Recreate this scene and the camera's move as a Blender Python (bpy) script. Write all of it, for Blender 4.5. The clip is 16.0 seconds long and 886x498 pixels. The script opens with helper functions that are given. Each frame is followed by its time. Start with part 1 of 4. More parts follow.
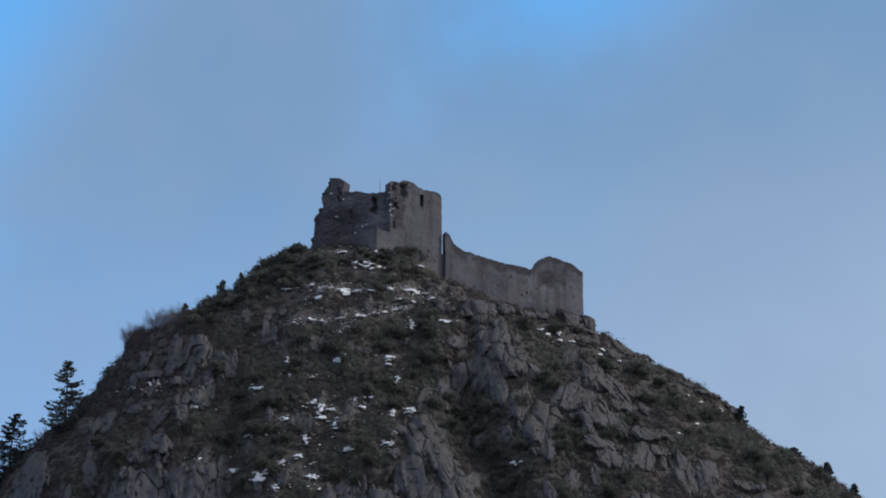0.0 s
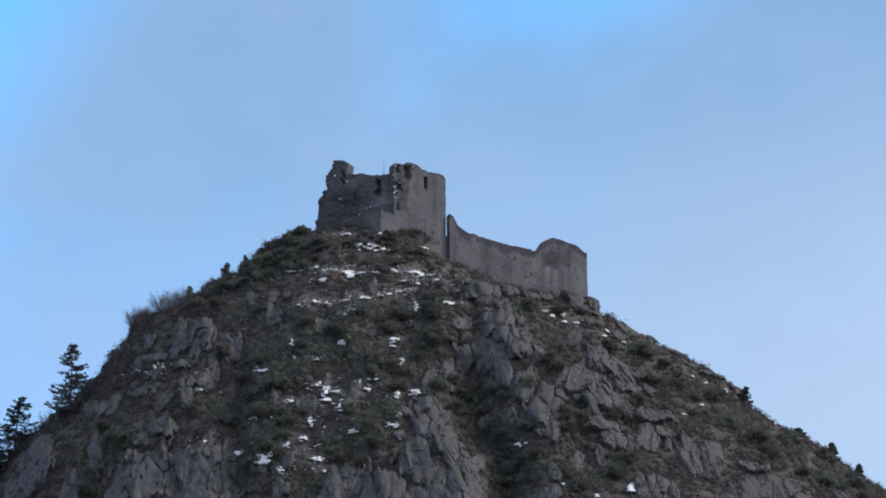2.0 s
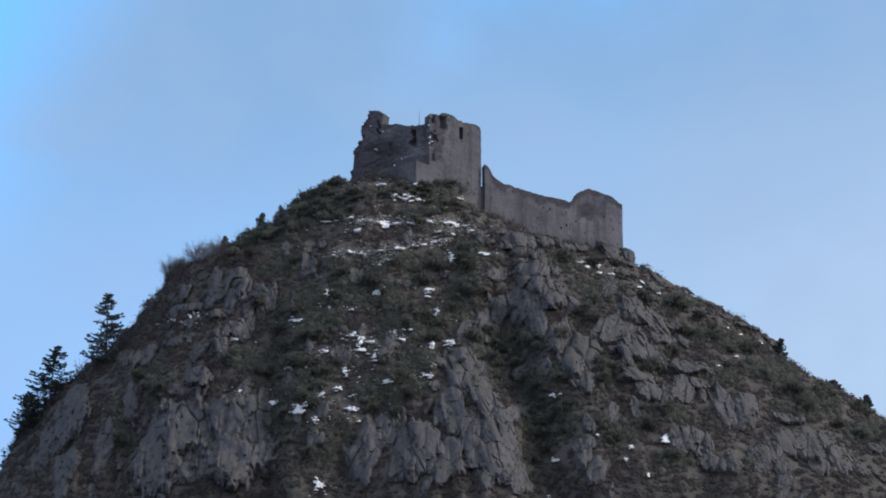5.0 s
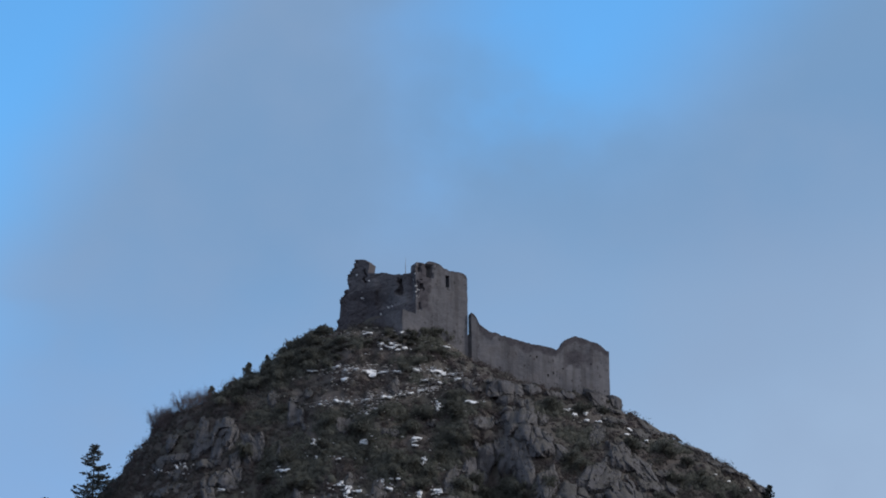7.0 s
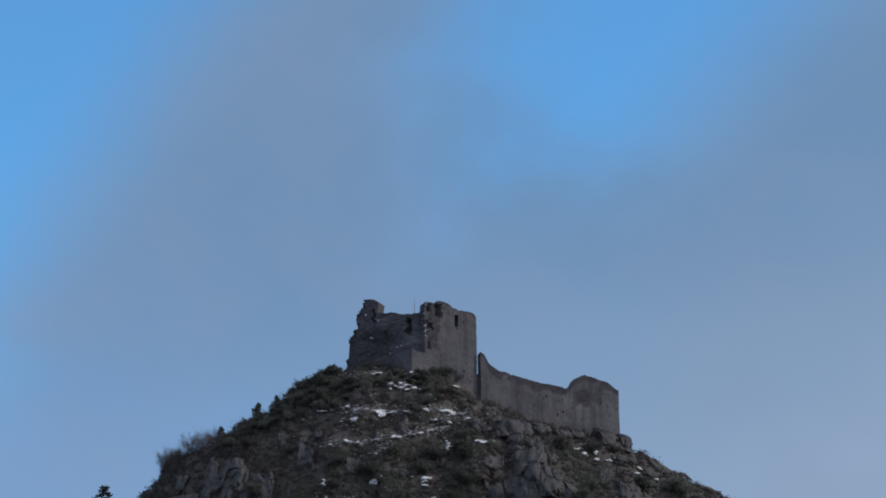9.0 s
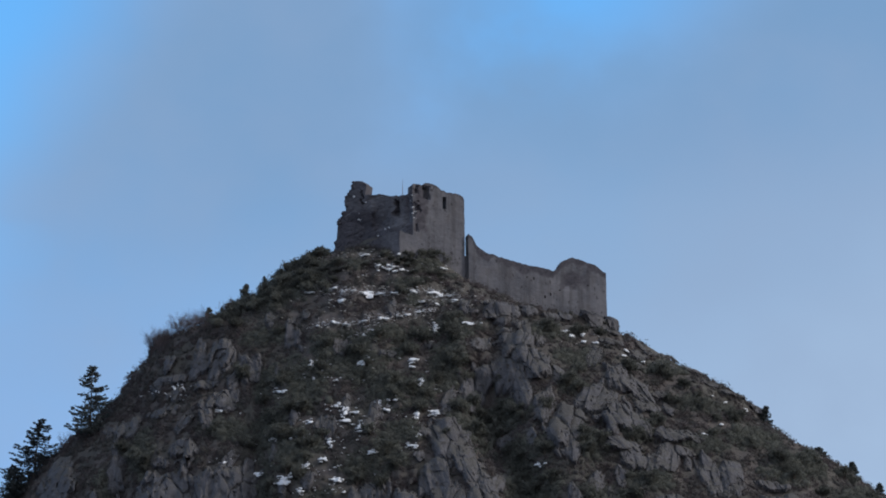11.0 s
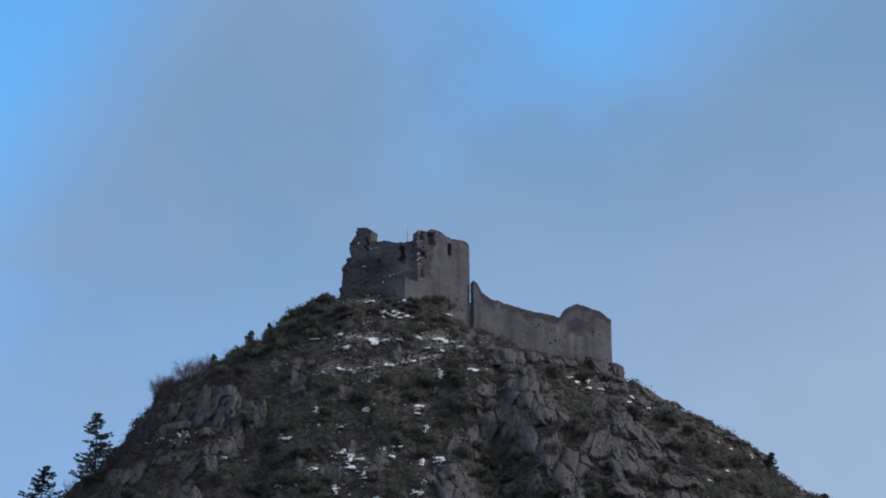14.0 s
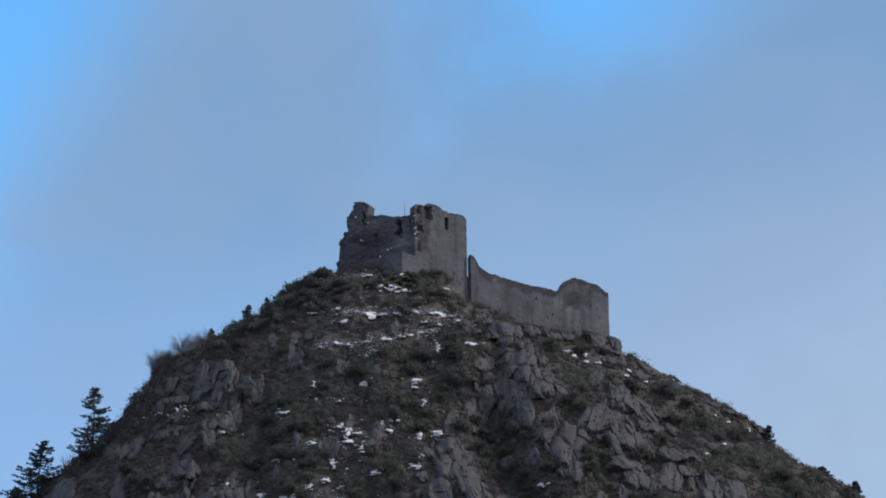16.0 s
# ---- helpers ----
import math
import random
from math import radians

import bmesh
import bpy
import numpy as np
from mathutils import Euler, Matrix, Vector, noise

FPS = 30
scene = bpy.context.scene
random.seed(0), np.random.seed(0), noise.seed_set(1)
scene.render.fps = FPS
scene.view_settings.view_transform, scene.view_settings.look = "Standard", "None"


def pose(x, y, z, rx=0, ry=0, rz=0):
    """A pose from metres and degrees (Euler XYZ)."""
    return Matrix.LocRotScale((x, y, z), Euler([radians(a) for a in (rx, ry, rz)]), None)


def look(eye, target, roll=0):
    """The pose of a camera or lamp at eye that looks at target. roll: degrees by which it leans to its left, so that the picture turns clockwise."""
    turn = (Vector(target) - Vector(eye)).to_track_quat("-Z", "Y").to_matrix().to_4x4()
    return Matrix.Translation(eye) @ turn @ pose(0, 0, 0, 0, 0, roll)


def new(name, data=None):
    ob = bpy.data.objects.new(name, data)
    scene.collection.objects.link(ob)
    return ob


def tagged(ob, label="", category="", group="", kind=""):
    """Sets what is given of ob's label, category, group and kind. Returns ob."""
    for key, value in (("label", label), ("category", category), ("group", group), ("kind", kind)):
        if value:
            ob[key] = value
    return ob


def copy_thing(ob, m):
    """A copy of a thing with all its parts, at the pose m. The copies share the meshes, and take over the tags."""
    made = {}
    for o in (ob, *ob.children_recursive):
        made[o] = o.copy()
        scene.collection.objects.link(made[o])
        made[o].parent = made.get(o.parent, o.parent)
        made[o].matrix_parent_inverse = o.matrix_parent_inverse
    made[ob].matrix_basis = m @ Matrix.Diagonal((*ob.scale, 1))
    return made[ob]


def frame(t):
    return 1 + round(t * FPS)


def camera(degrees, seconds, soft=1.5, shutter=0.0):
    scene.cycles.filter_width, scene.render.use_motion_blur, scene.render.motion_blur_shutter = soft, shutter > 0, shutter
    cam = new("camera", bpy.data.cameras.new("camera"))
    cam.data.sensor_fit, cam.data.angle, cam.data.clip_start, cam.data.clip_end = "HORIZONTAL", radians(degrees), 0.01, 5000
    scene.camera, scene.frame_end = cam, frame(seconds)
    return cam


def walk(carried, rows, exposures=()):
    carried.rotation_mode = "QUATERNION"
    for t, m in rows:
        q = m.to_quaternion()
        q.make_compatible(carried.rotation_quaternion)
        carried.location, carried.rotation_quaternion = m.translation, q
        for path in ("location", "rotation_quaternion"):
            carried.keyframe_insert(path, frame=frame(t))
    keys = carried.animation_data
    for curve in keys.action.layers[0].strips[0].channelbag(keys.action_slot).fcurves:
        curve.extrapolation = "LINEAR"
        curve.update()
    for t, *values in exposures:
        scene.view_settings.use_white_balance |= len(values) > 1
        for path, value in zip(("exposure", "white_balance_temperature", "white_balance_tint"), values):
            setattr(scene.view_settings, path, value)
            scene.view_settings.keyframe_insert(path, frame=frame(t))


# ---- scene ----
# The camera stands on the meadow and is turned by hand: seconds, degrees to the right, up, and lean.
cam = camera(18.0, 16.0, soft=1.9)
EYE, TILT = 1.6, 16.5
TURNS = [
    (0, -0, -0, -0), (0.5, 0.156, -0.763, 0.135), (1, 0.303, -0.893, 0.14), (1.5, 0.381, -0.768, 0.118),
    (2, -0.085, -0.371, 0.21), (2.5, -0.982, -0.169, 0.112), (3, -1.742, 0.189, -0.008), (3.5, -2.246, -0.105, -0.027),
    (4, -1.148, -1.016, -0.254), (4.2, -1, -1.387, -0.181), (5.25, -0.76, -1.373, 0.1), (6.3, -0.568, 0.141, 0.265),
    (6.5, -0.554, 0.557, 0.242), (7, -0.519, 1.658, 0.411), (7.5, -0.586, 2.328, 0.327), (8, -0.613, 2.729, 0.501),
    (8.5, -0.652, 2.754, 0.614), (9, -0.691, 2.468, 0.683), (9.5, -0.706, 1.607, 0.586), (10, -0.721, 0.598, 0.413),
    (10.2, -0.635, 0.339, 0.347), (11.25, -0.42, 0.045, 0.46), (12.3, -0.274, 0.512, 0.47), (12.5, -0.349, 0.686, 0.505),
    (13, -0.491, 1.061, 0.48), (13.5, -0.542, 1.164, 0.422), (14, -0.566, 1.002, 0.472), (14.5, -0.564, 0.76, 0.487),
    (15, -0.513, 0.507, 0.501), (15.5, -0.528, 0.494, 0.565), (16, -0.513, 0.469, 0.611),
]
EXPOSURES = [
    (0.0, 0.0), (0.5, 0.22), (1.0, 0.46), (1.5, 0.53), (2.0, 0.48), (3.0, 0.31), (3.5, 0.2), (4.2, 0.46), (5.25, 0.44), (6.5, 0.37),
    (7.0, 0.02), (7.5, -0.1), (8.0, -0.2), (9.0, -0.25), (9.5, -0.17), (10.0, -0.03), (11.25, 0.12), (12.5, 0.17), (14.0, 0.02), (15.0, 0.08), (16.0, 0.16),
]
walk(cam, [(t, pose(0, 0, EYE, 90 + TILT) @ pose(0, 0, 0, 0, -right, 0) @ pose(0, 0, 0, up) @ pose(0, 0, 0, 0, 0, -lean)) for t, right, up, lean in TURNS], EXPOSURES)


# ---- sky and sun: thin winter cloud with blue gaps, a low veiled sun from the right ----
world = bpy.data.worlds.new("winter_sky")
scene.world = world
world.use_nodes = True
wt = world.node_tree
wt.nodes.clear()


CLOUD_HIGH, CLOUD_LOW, CLOUD_BRIGHT = (0.18, 0.325, 0.545), (0.345, 0.475, 0.67), (0.55, 0.6, 0.71)
CLOUD_LOW_WEST = (0.235, 0.44, 0.78)
SKY_GAIN = (0.12, 0.235, 0.275)
SUN_UP, SUN_ROUND = radians(32), radians(97)
sky = wt.nodes.new("ShaderNodeTexSky")
sky.sky_type, sky.sun_disc = "NISHITA", False
sky.sun_elevation, sky.sun_rotation = SUN_UP, SUN_ROUND
sky.altitude, sky.air_density, sky.dust_density = 1060, 1.0, 0.1
sky.ozone_density = 2.5
way = wt.nodes.new("ShaderNodeTexCoord")


def sky_math(op, a, b):
    n = wt.nodes.new("ShaderNodeMath")
    n.operation = op
    for k, v in enumerate((a, b)):
        if isinstance(v, (int, float)):
            n.inputs[k].default_value = v
        else:
            wt.links.new(v, n.inputs[k])
    return n.outputs[0]


def sky_noise(scale, stretch, detail, shift):
    m = wt.nodes.new("ShaderNodeMapping")
    m.inputs["Scale"].default_value = stretch
    m.inputs["Location"].default_value = shift
    wt.links.new(way.outputs["Generated"], m.inputs["Vector"])
    n = wt.nodes.new("ShaderNodeTexNoise")
    n.inputs["Scale"].default_value, n.inputs["Detail"].default_value, n.inputs["Roughness"].default_value = scale, detail, 0.5
    wt.links.new(m.outputs[0], n.inputs["Vector"])
    return n.outputs["Fac"]


wisps = sky_noise(16.0, (1, 1, 1.2), 5, (0.3, 0.1, 0.7))
banks = sky_noise(5.0, (1, 1, 1.6), 2, (1.3, 0.4, 0.2))


def sky_edge(value, start, end):
    """0 below start, 1 above end, softly."""
    r = wt.nodes.new("ShaderNodeMapRange")
    r.interpolation_type = "SMOOTHSTEP"
    r.inputs["From Min"].default_value, r.inputs["From Max"].default_value = start, end
    wt.links.new(value, r.inputs["Value"])
    return r.outputs[0]


# degrees to the right of the hill and above the horizon, bent a little by the wisps
split = wt.nodes.new("ShaderNodeSeparateXYZ")
wt.links.new(way.outputs["Generated"], split.inputs[0])
ragged = sky_math("MULTIPLY", sky_math("SUBTRACT", sky_math("ADD", sky_math("MULTIPLY", wisps, 0.6), sky_math("MULTIPLY", banks, 0.4)), 0.5), 8.0)
east = sky_math("ADD", sky_math("MULTIPLY", sky_math("ARCTAN2", split.outputs["X"], split.outputs["Y"]), 180 / math.pi), ragged)
high = sky_math("ADD", sky_math("MULTIPLY", sky_math("ARCSINE", split.outputs["Z"], 0.0), 180 / math.pi), ragged)
# blue sky west of a bank whose edge climbs to the right, and a gap higher up with a slanting right edge
bank_edge = sky_math("SUBTRACT", sky_math("ADD", high, -22.1), sky_math("MULTIPLY", sky_math("ADD", east, 7.0), 1.27))
open_west = sky_math("MULTIPLY", sky_edge(bank_edge, -3.0, 3.4), sky_math("MULTIPLY", sky_edge(east, -34, -22), sky_edge(sky_math("MULTIPLY", high, -1), -36, -27)))
far_west = sky_math("MULTIPLY", sky_math("MULTIPLY", sky_edge(sky_math("MULTIPLY", east, -1), 8.6, 11.6), sky_edge(east, -34, -22)), sky_edge(high, 13.5, 18.5))
slant = sky_math("SUBTRACT", sky_math("ADD", high, -20.1), sky_math("MULTIPLY", sky_math("ADD", east, -1.6), 0.85))
high_gap = sky_math("MULTIPLY", sky_math("MULTIPLY", sky_edge(east, -2.8, 2.4), sky_edge(slant, -3.9, 1.6)), sky_math("MULTIPLY", sky_edge(high, 18.0, 21.4), sky_edge(sky_math("MULTIPLY", high, -1), -34, -26)))
blue = sky_math("MAXIMUM", sky_math("MULTIPLY", far_west, 0.55), sky_math("MAXIMUM", sky_math("MULTIPLY", high_gap, 0.9), sky_math("MULTIPLY", open_west, 0.88)))


def sky_mix(fac, a, b):
    n = wt.nodes.new("ShaderNodeMix")
    n.data_type = "RGBA"
    wt.links.new(fac, n.inputs["Factor"])
    for k, v in ((6, a), (7, b)):
        if isinstance(v, tuple):
            n.inputs[k].default_value = (*v, 1)
        else:
            wt.links.new(v, n.inputs[k])
    return n.outputs[2]


# low cloud is paler than high cloud
low = wt.nodes.new("ShaderNodeMapRange")
low.interpolation_type = "SMOOTHSTEP"
low.inputs["From Min"].default_value, low.inputs["From Max"].default_value = 0.2, 0.36
low.inputs["To Min"].default_value, low.inputs["To Max"].default_value = 1, 0
lean_right = sky_math("ADD", split.outputs["Z"], sky_math("MULTIPLY", split.outputs["X"], -0.03))
wt.links.new(sky_math("ADD", lean_right, sky_math("MULTIPLY", sky_math("SUBTRACT", banks, 0.5), 0.12)), low.inputs["Value"])
cloud = sky_mix(low.outputs[0], CLOUD_HIGH, sky_mix(sky_edge(east, -11, 8), CLOUD_LOW_WEST, CLOUD_LOW))
# thin streaks in the cloud
streaks = wt.nodes.new("ShaderNodeMapRange")
streaks.inputs["From Min"].default_value, streaks.inputs["From Max"].default_value = 0.35, 0.65
streaks.inputs["To Min"].default_value, streaks.inputs["To Max"].default_value = 0.0, 0.35
wt.links.new(wisps, streaks.inputs["Value"])
cloud = sky_mix(streaks.outputs[0], cloud, (0.27, 0.37, 0.55))
# away from the hill the sun stands behind the cloud, which is bright and white there
bright = wt.nodes.new("ShaderNodeMapRange")
bright.interpolation_type = "SMOOTHSTEP"
bright.inputs["From Min"].default_value, bright.inputs["From Max"].default_value = -0.45, 0.95
toward_sun = wt.nodes.new("ShaderNodeVectorMath")
toward_sun.operation = "DOT_PRODUCT"
wt.links.new(way.outputs["Generated"], toward_sun.inputs[0])
toward_sun.inputs[1].default_value = (0.52, -0.68, 0.5)
wt.links.new(toward_sun.outputs["Value"], bright.inputs["Value"])
cloud = sky_mix(bright.outputs[0], cloud, CLOUD_BRIGHT)
scaled = wt.nodes.new("ShaderNodeVectorMath")
scaled.operation = "MULTIPLY"
wt.links.new(sky.outputs[0], scaled.inputs[0])
scaled.inputs[1].default_value = SKY_GAIN
final = sky_mix(blue, cloud, scaled.outputs[0])
back = wt.nodes.new("ShaderNodeBackground")
wt.links.new(final, back.inputs["Color"])
back.inputs["Strength"].default_value = 1.0
out = wt.nodes.new("ShaderNodeOutputWorld")
wt.links.new(back.outputs[0], out.inputs["Surface"])

sun = new("sun", bpy.data.lights.new("sun", "SUN"))
sun.data.energy, sun.data.angle, sun.data.color = 1.9, radians(15), (1.0, 0.935, 0.87)
sun.matrix_world = look((0, 0, 300), (-math.sin(SUN_ROUND) * math.cos(SUN_UP), -math.cos(SUN_ROUND) * math.cos(SUN_UP), 300 - math.sin(SUN_UP)))


# ---- materials ----
def material(name, rough=0.9):
    m = bpy.data.materials.new(name)
    m.use_nodes = True
    t = m.node_tree
    b = t.nodes["Principled BSDF"]
    b.inputs["Roughness"].default_value = rough
    b.inputs["Specular IOR Level"].default_value = 0.25
    return m, t, b


def grain(t, scale, detail=4, stretch=(1, 1, 1), rough=0.6):
    c = t.nodes.new("ShaderNodeTexCoord")
    m = t.nodes.new("ShaderNodeMapping")
    m.inputs["Scale"].default_value = stretch
    t.links.new(c.outputs["Object"], m.inputs["Vector"])
    n = t.nodes.new("ShaderNodeTexNoise")
    n.inputs["Scale"].default_value, n.inputs["Detail"].default_value, n.inputs["Roughness"].default_value = scale, detail, rough
    t.links.new(m.outputs[0], n.inputs["Vector"])
    return n.outputs["Fac"]


def ramp(t, fac, *stops):
    r = t.nodes.new("ShaderNodeValToRGB")
    e = r.color_ramp.elements
    while len(e) < len(stops):
        e.new(0.5)
    for el, (at, col) in zip(e, stops):
        el.position = at
        el.color = (*col, 1) if isinstance(col, tuple) else (col, col, col, 1)
    t.links.new(fac, r.inputs[0])
    return r.outputs[0]


def blend(t, fac, a, b, how="MIX"):
    n = t.nodes.new("ShaderNodeMix")
    n.data_type, n.blend_type = "RGBA", how
    for k, v in ((0, fac), (6, a), (7, b)):
        if isinstance(v, tuple):
            n.inputs[k].default_value = (*v, 1)
        elif isinstance(v, (int, float)):
            n.inputs[k].default_value = v
        else:
            t.links.new(v, n.inputs[k])
    return n.outputs[2]


def relief_of(t, b, height, strength, distance):
    n = t.nodes.new("ShaderNodeBump")
    n.inputs["Strength"].default_value, n.inputs["Distance"].default_value = strength, distance
    t.links.new(height, n.inputs["Height"])
    t.links.new(n.outputs[0], b.inputs["Normal"])


def cracks(t, scale, stretch, width):
    """1 along the joints of upright blocks, 0 on their faces."""
    c = t.nodes.new("ShaderNodeTexCoord")
    m = t.nodes.new("ShaderNodeMapping")
    m.inputs["Scale"].default_value = stretch
    t.links.new(c.outputs["Object"], m.inputs["Vector"])
    n = t.nodes.new("ShaderNodeTexNoise")
    n.inputs["Scale"].default_value, n.inputs["Detail"].default_value = 1.1, 4
    t.links.new(m.outputs[0], n.inputs["Vector"])
    add = t.nodes.new("ShaderNodeMix")
    add.data_type = "VECTOR"
    add.inputs[0].default_value = 0.2
    t.links.new(m.outputs[0], add.inputs[4])
    t.links.new(n.outputs["Color"], add.inputs[5])
    v = t.nodes.new("ShaderNodeTexVoronoi")
    v.feature = "DISTANCE_TO_EDGE"
    v.inputs["Scale"].default_value = scale
    t.links.new(add.outputs[1], v.inputs["Vector"])
    return ramp(t, v.outputs["Distance"], (0.0, 1.0), (width, 0.0))


def limestone(t):
    big = grain(t, 0.16, 4)
    fine = grain(t, 1.8, 7, (1, 1, 0.5), 0.7)
    streak = grain(t, 0.8, 5, (1.5, 1.5, 0.16), 0.65)
    lines = grain(t, 2.2, 4, (1.4, 1.4, 0.14), 0.6)
    # dark spots painted for shadowed holes and small tufts in the rock
    pit_shade = grain(t, 0.9, 4, (1, 1, 0.35), 0.6)
    base = ramp(t, fine, (0.3, (0.074, 0.073, 0.081)), (0.5, (0.097, 0.096, 0.106)), (0.7, (0.132, 0.13, 0.142)))
    warm = blend(t, ramp(t, big, (0.5, 0.0), (0.7, 0.4)), base, (0.12, 0.108, 0.1))
    dark = blend(t, ramp(t, streak, (0.34, 0.65), (0.54, 0.0)), warm, (0.074, 0.072, 0.079))
    dark = blend(t, ramp(t, grain(t, 0.5, 6, (1, 1, 0.5), 0.7), (0.36, 0.55), (0.52, 0.0)), dark, (0.069, 0.066, 0.07))
    dark = blend(t, ramp(t, lines, (0.34, 0.5), (0.44, 0.0)), dark, (0.066, 0.064, 0.069))
    joints = blend(t, cracks(t, 0.42, (0.9, 0.9, 0.32), 0.012), dark, (0.058, 0.056, 0.06))
    return blend(t, ramp(t, pit_shade, (0.27, 0.6), (0.34, 0.0)), joints, (0.056, 0.054, 0.057)), fine


def rock_material():
    m, t, b = material("limestone_rock", 0.92)
    col, fine = limestone(t)
    # lichen and dry grass on the faces that look up
    g = t.nodes.new("ShaderNodeNewGeometry")
    up = t.nodes.new("ShaderNodeSeparateXYZ")
    t.links.new(g.outputs["Normal"], up.inputs[0])
    n = t.nodes.new("ShaderNodeMath")
    n.operation = "MULTIPLY_ADD"
    t.links.new(grain(t, 1.3, 5), n.inputs[0])
    n.inputs[1].default_value = 0.7
    t.links.new(up.outputs["Z"], n.inputs[2])
    t.links.new(blend(t, ramp(t, n.outputs[0], (0.9, 0.0), (1.15, 0.6)), col, (0.072, 0.066, 0.055)), b.inputs["Base Color"])
    relief_of(t, b, grain(t, 1.8, 7, (1.2, 1.2, 0.3), 0.65), 0.7, 0.22)
    return m


def hill_material():
    m, t, b = material("scrub_and_rock_hillside", 0.95)
    col, fine = limestone(t)
    soil = ramp(t, grain(t, 0.7, 6, rough=0.7), (0.3, (0.07, 0.062, 0.06)), (0.5, (0.088, 0.077, 0.074)), (0.72, (0.116, 0.1, 0.092)))
    moss = blend(t, ramp(t, grain(t, 0.13, 4), (0.42, 0.0), (0.6, 0.7)), soil, (0.072, 0.071, 0.061))
    a = t.nodes.new("ShaderNodeAttribute")
    a.attribute_name = "bare"
    rough_edge = t.nodes.new("ShaderNodeMath")
    rough_edge.operation = "ADD"
    t.links.new(a.outputs["Fac"], rough_edge.inputs[0])
    t.links.new(fine, rough_edge.inputs[1])
    t.links.new(blend(t, ramp(t, rough_edge.outputs[0], (0.78, 0.0), (0.92, 1.0)), moss, col), b.inputs["Base Color"])
    relief_of(t, b, grain(t, 2.2, 7, rough=0.7), 0.4, 0.2)
    return m


def masonry_material(name, tone):
    m, t, b = material(name, 0.93)
    c = t.nodes.new("ShaderNodeTexCoord")
    mp = t.nodes.new("ShaderNodeMapping")
    mp.inputs["Scale"].default_value = (2.6, 2.6, 4.6)
    t.links.new(c.outputs["Object"], mp.inputs["Vector"])
    v = t.nodes.new("ShaderNodeTexVoronoi")
    v.inputs["Scale"].default_value = 1.0
    t.links.new(mp.outputs[0], v.inputs["Vector"])
    stones = ramp(t, v.outputs["Color"], (0.1, (0.152, 0.149, 0.148)), (0.5, (0.165, 0.162, 0.161)), (0.9, (0.18, 0.177, 0.175)))
    stain = grain(t, 0.5, 6, (1.4, 1.4, 0.1), 0.66)
    pale = grain(t, 0.14, 5)
    worn_or_shaded = blend(t, ramp(t, pale, (0.42, 0.0), (0.6, 0.8)), stones, (0.235, 0.228, 0.22))
    col = blend(t, ramp(t, stain, (0.36, 0.55), (0.52, 0.0)), worn_or_shaded, (0.085, 0.08, 0.075))
    warm = blend(t, ramp(t, grain(t, 0.3, 4), (0.5, 0.0), (0.72, 0.4)), col, (0.125, 0.105, 0.09))
    # the shade of small holes, painted as dark spots on the stones
    pit_shade = grain(t, 1.5, 3, (1, 1, 0.7), 0.5)
    warm = blend(t, ramp(t, pit_shade, (0.3, 0.8), (0.36, 0.0)), warm, (0.05, 0.047, 0.045))
    # the rubble core, where the facing has fallen, and shade painted on the west side
    a = t.nodes.new("ShaderNodeAttribute")
    a.attribute_name = "worn_or_shaded"
    core = ramp(t, grain(t, 1.6, 6, rough=0.7), (0.32, (0.062, 0.057, 0.06)), (0.6, (0.118, 0.11, 0.112)))
    core_and_shade = blend(t, a.outputs["Fac"], warm, core)
    t.links.new(blend(t, 1.0, core_and_shade, tone, "MULTIPLY"), b.inputs["Base Color"])
    relief_of(t, b, v.outputs["Distance"], 0.3, 0.06)
    return m


def leaf_material(name, dark, light, patch=None):
    m, t, b = material(name, 0.8)
    g = t.nodes.new("ShaderNodeNewGeometry")
    col = ramp(t, g.outputs["Random Per Island"], (0.1, dark), (0.9, light))
    if patch:
        col = blend(t, ramp(t, grain(t, 0.16, 4), (0.45, 0.0), (0.62, 0.9)), col, patch)
    o = t.nodes.new("ShaderNodeObjectInfo")
    shade = ramp(t, o.outputs["Random"], (0.0, 0.65), (1.0, 1.25))
    tone = blend(t, 1.0, col, shade, "MULTIPLY")
    t.links.new(tone, b.inputs["Base Color"])
    # normals are bent towards one front-and-up direction, so all leaves shade alike
    lean = t.nodes.new("ShaderNodeVectorMath")
    lean.operation = "MULTIPLY_ADD"
    t.links.new(g.outputs["Normal"], lean.inputs[0])
    lean.inputs[1].default_value = (0.4, 0.4, 0.4)
    lean.inputs[2].default_value = (0.0, -0.4, 0.5)
    even = t.nodes.new("ShaderNodeVectorMath")
    even.operation = "NORMALIZE"
    t.links.new(lean.outputs[0], even.inputs[0])
    t.links.new(even.outputs[0], b.inputs["Normal"])
    # light also comes through the thin leaves
    thin = t.nodes.new("ShaderNodeBsdfTranslucent")
    t.links.new(tone, thin.inputs["Color"])
    both = t.nodes.new("ShaderNodeMixShader")
    both.inputs[0].default_value = 0.45
    t.links.new(b.outputs[0], both.inputs[1])
    t.links.new(thin.outputs[0], both.inputs[2])
    t.links.new(both.outputs[0], t.nodes["Material Output"].inputs["Surface"])
    return m


def plain_material(name, a, c, scale, rough=0.85):
    m, t, b = material(name, rough)
    t.links.new(ramp(t, grain(t, scale, 5), (0.3, a), (0.7, c)), b.inputs["Base Color"])
    return m


ROCK, HILL = rock_material(), hill_material()
MASONRY = masonry_material("rubble_limestone_masonry", (0.735, 0.742, 0.835))
# leaf, scrub and needle colours are paler and bluer to take in distant haze
LEAF = leaf_material("evergreen_leaves", (0.102, 0.106, 0.094), (0.13, 0.133, 0.114))
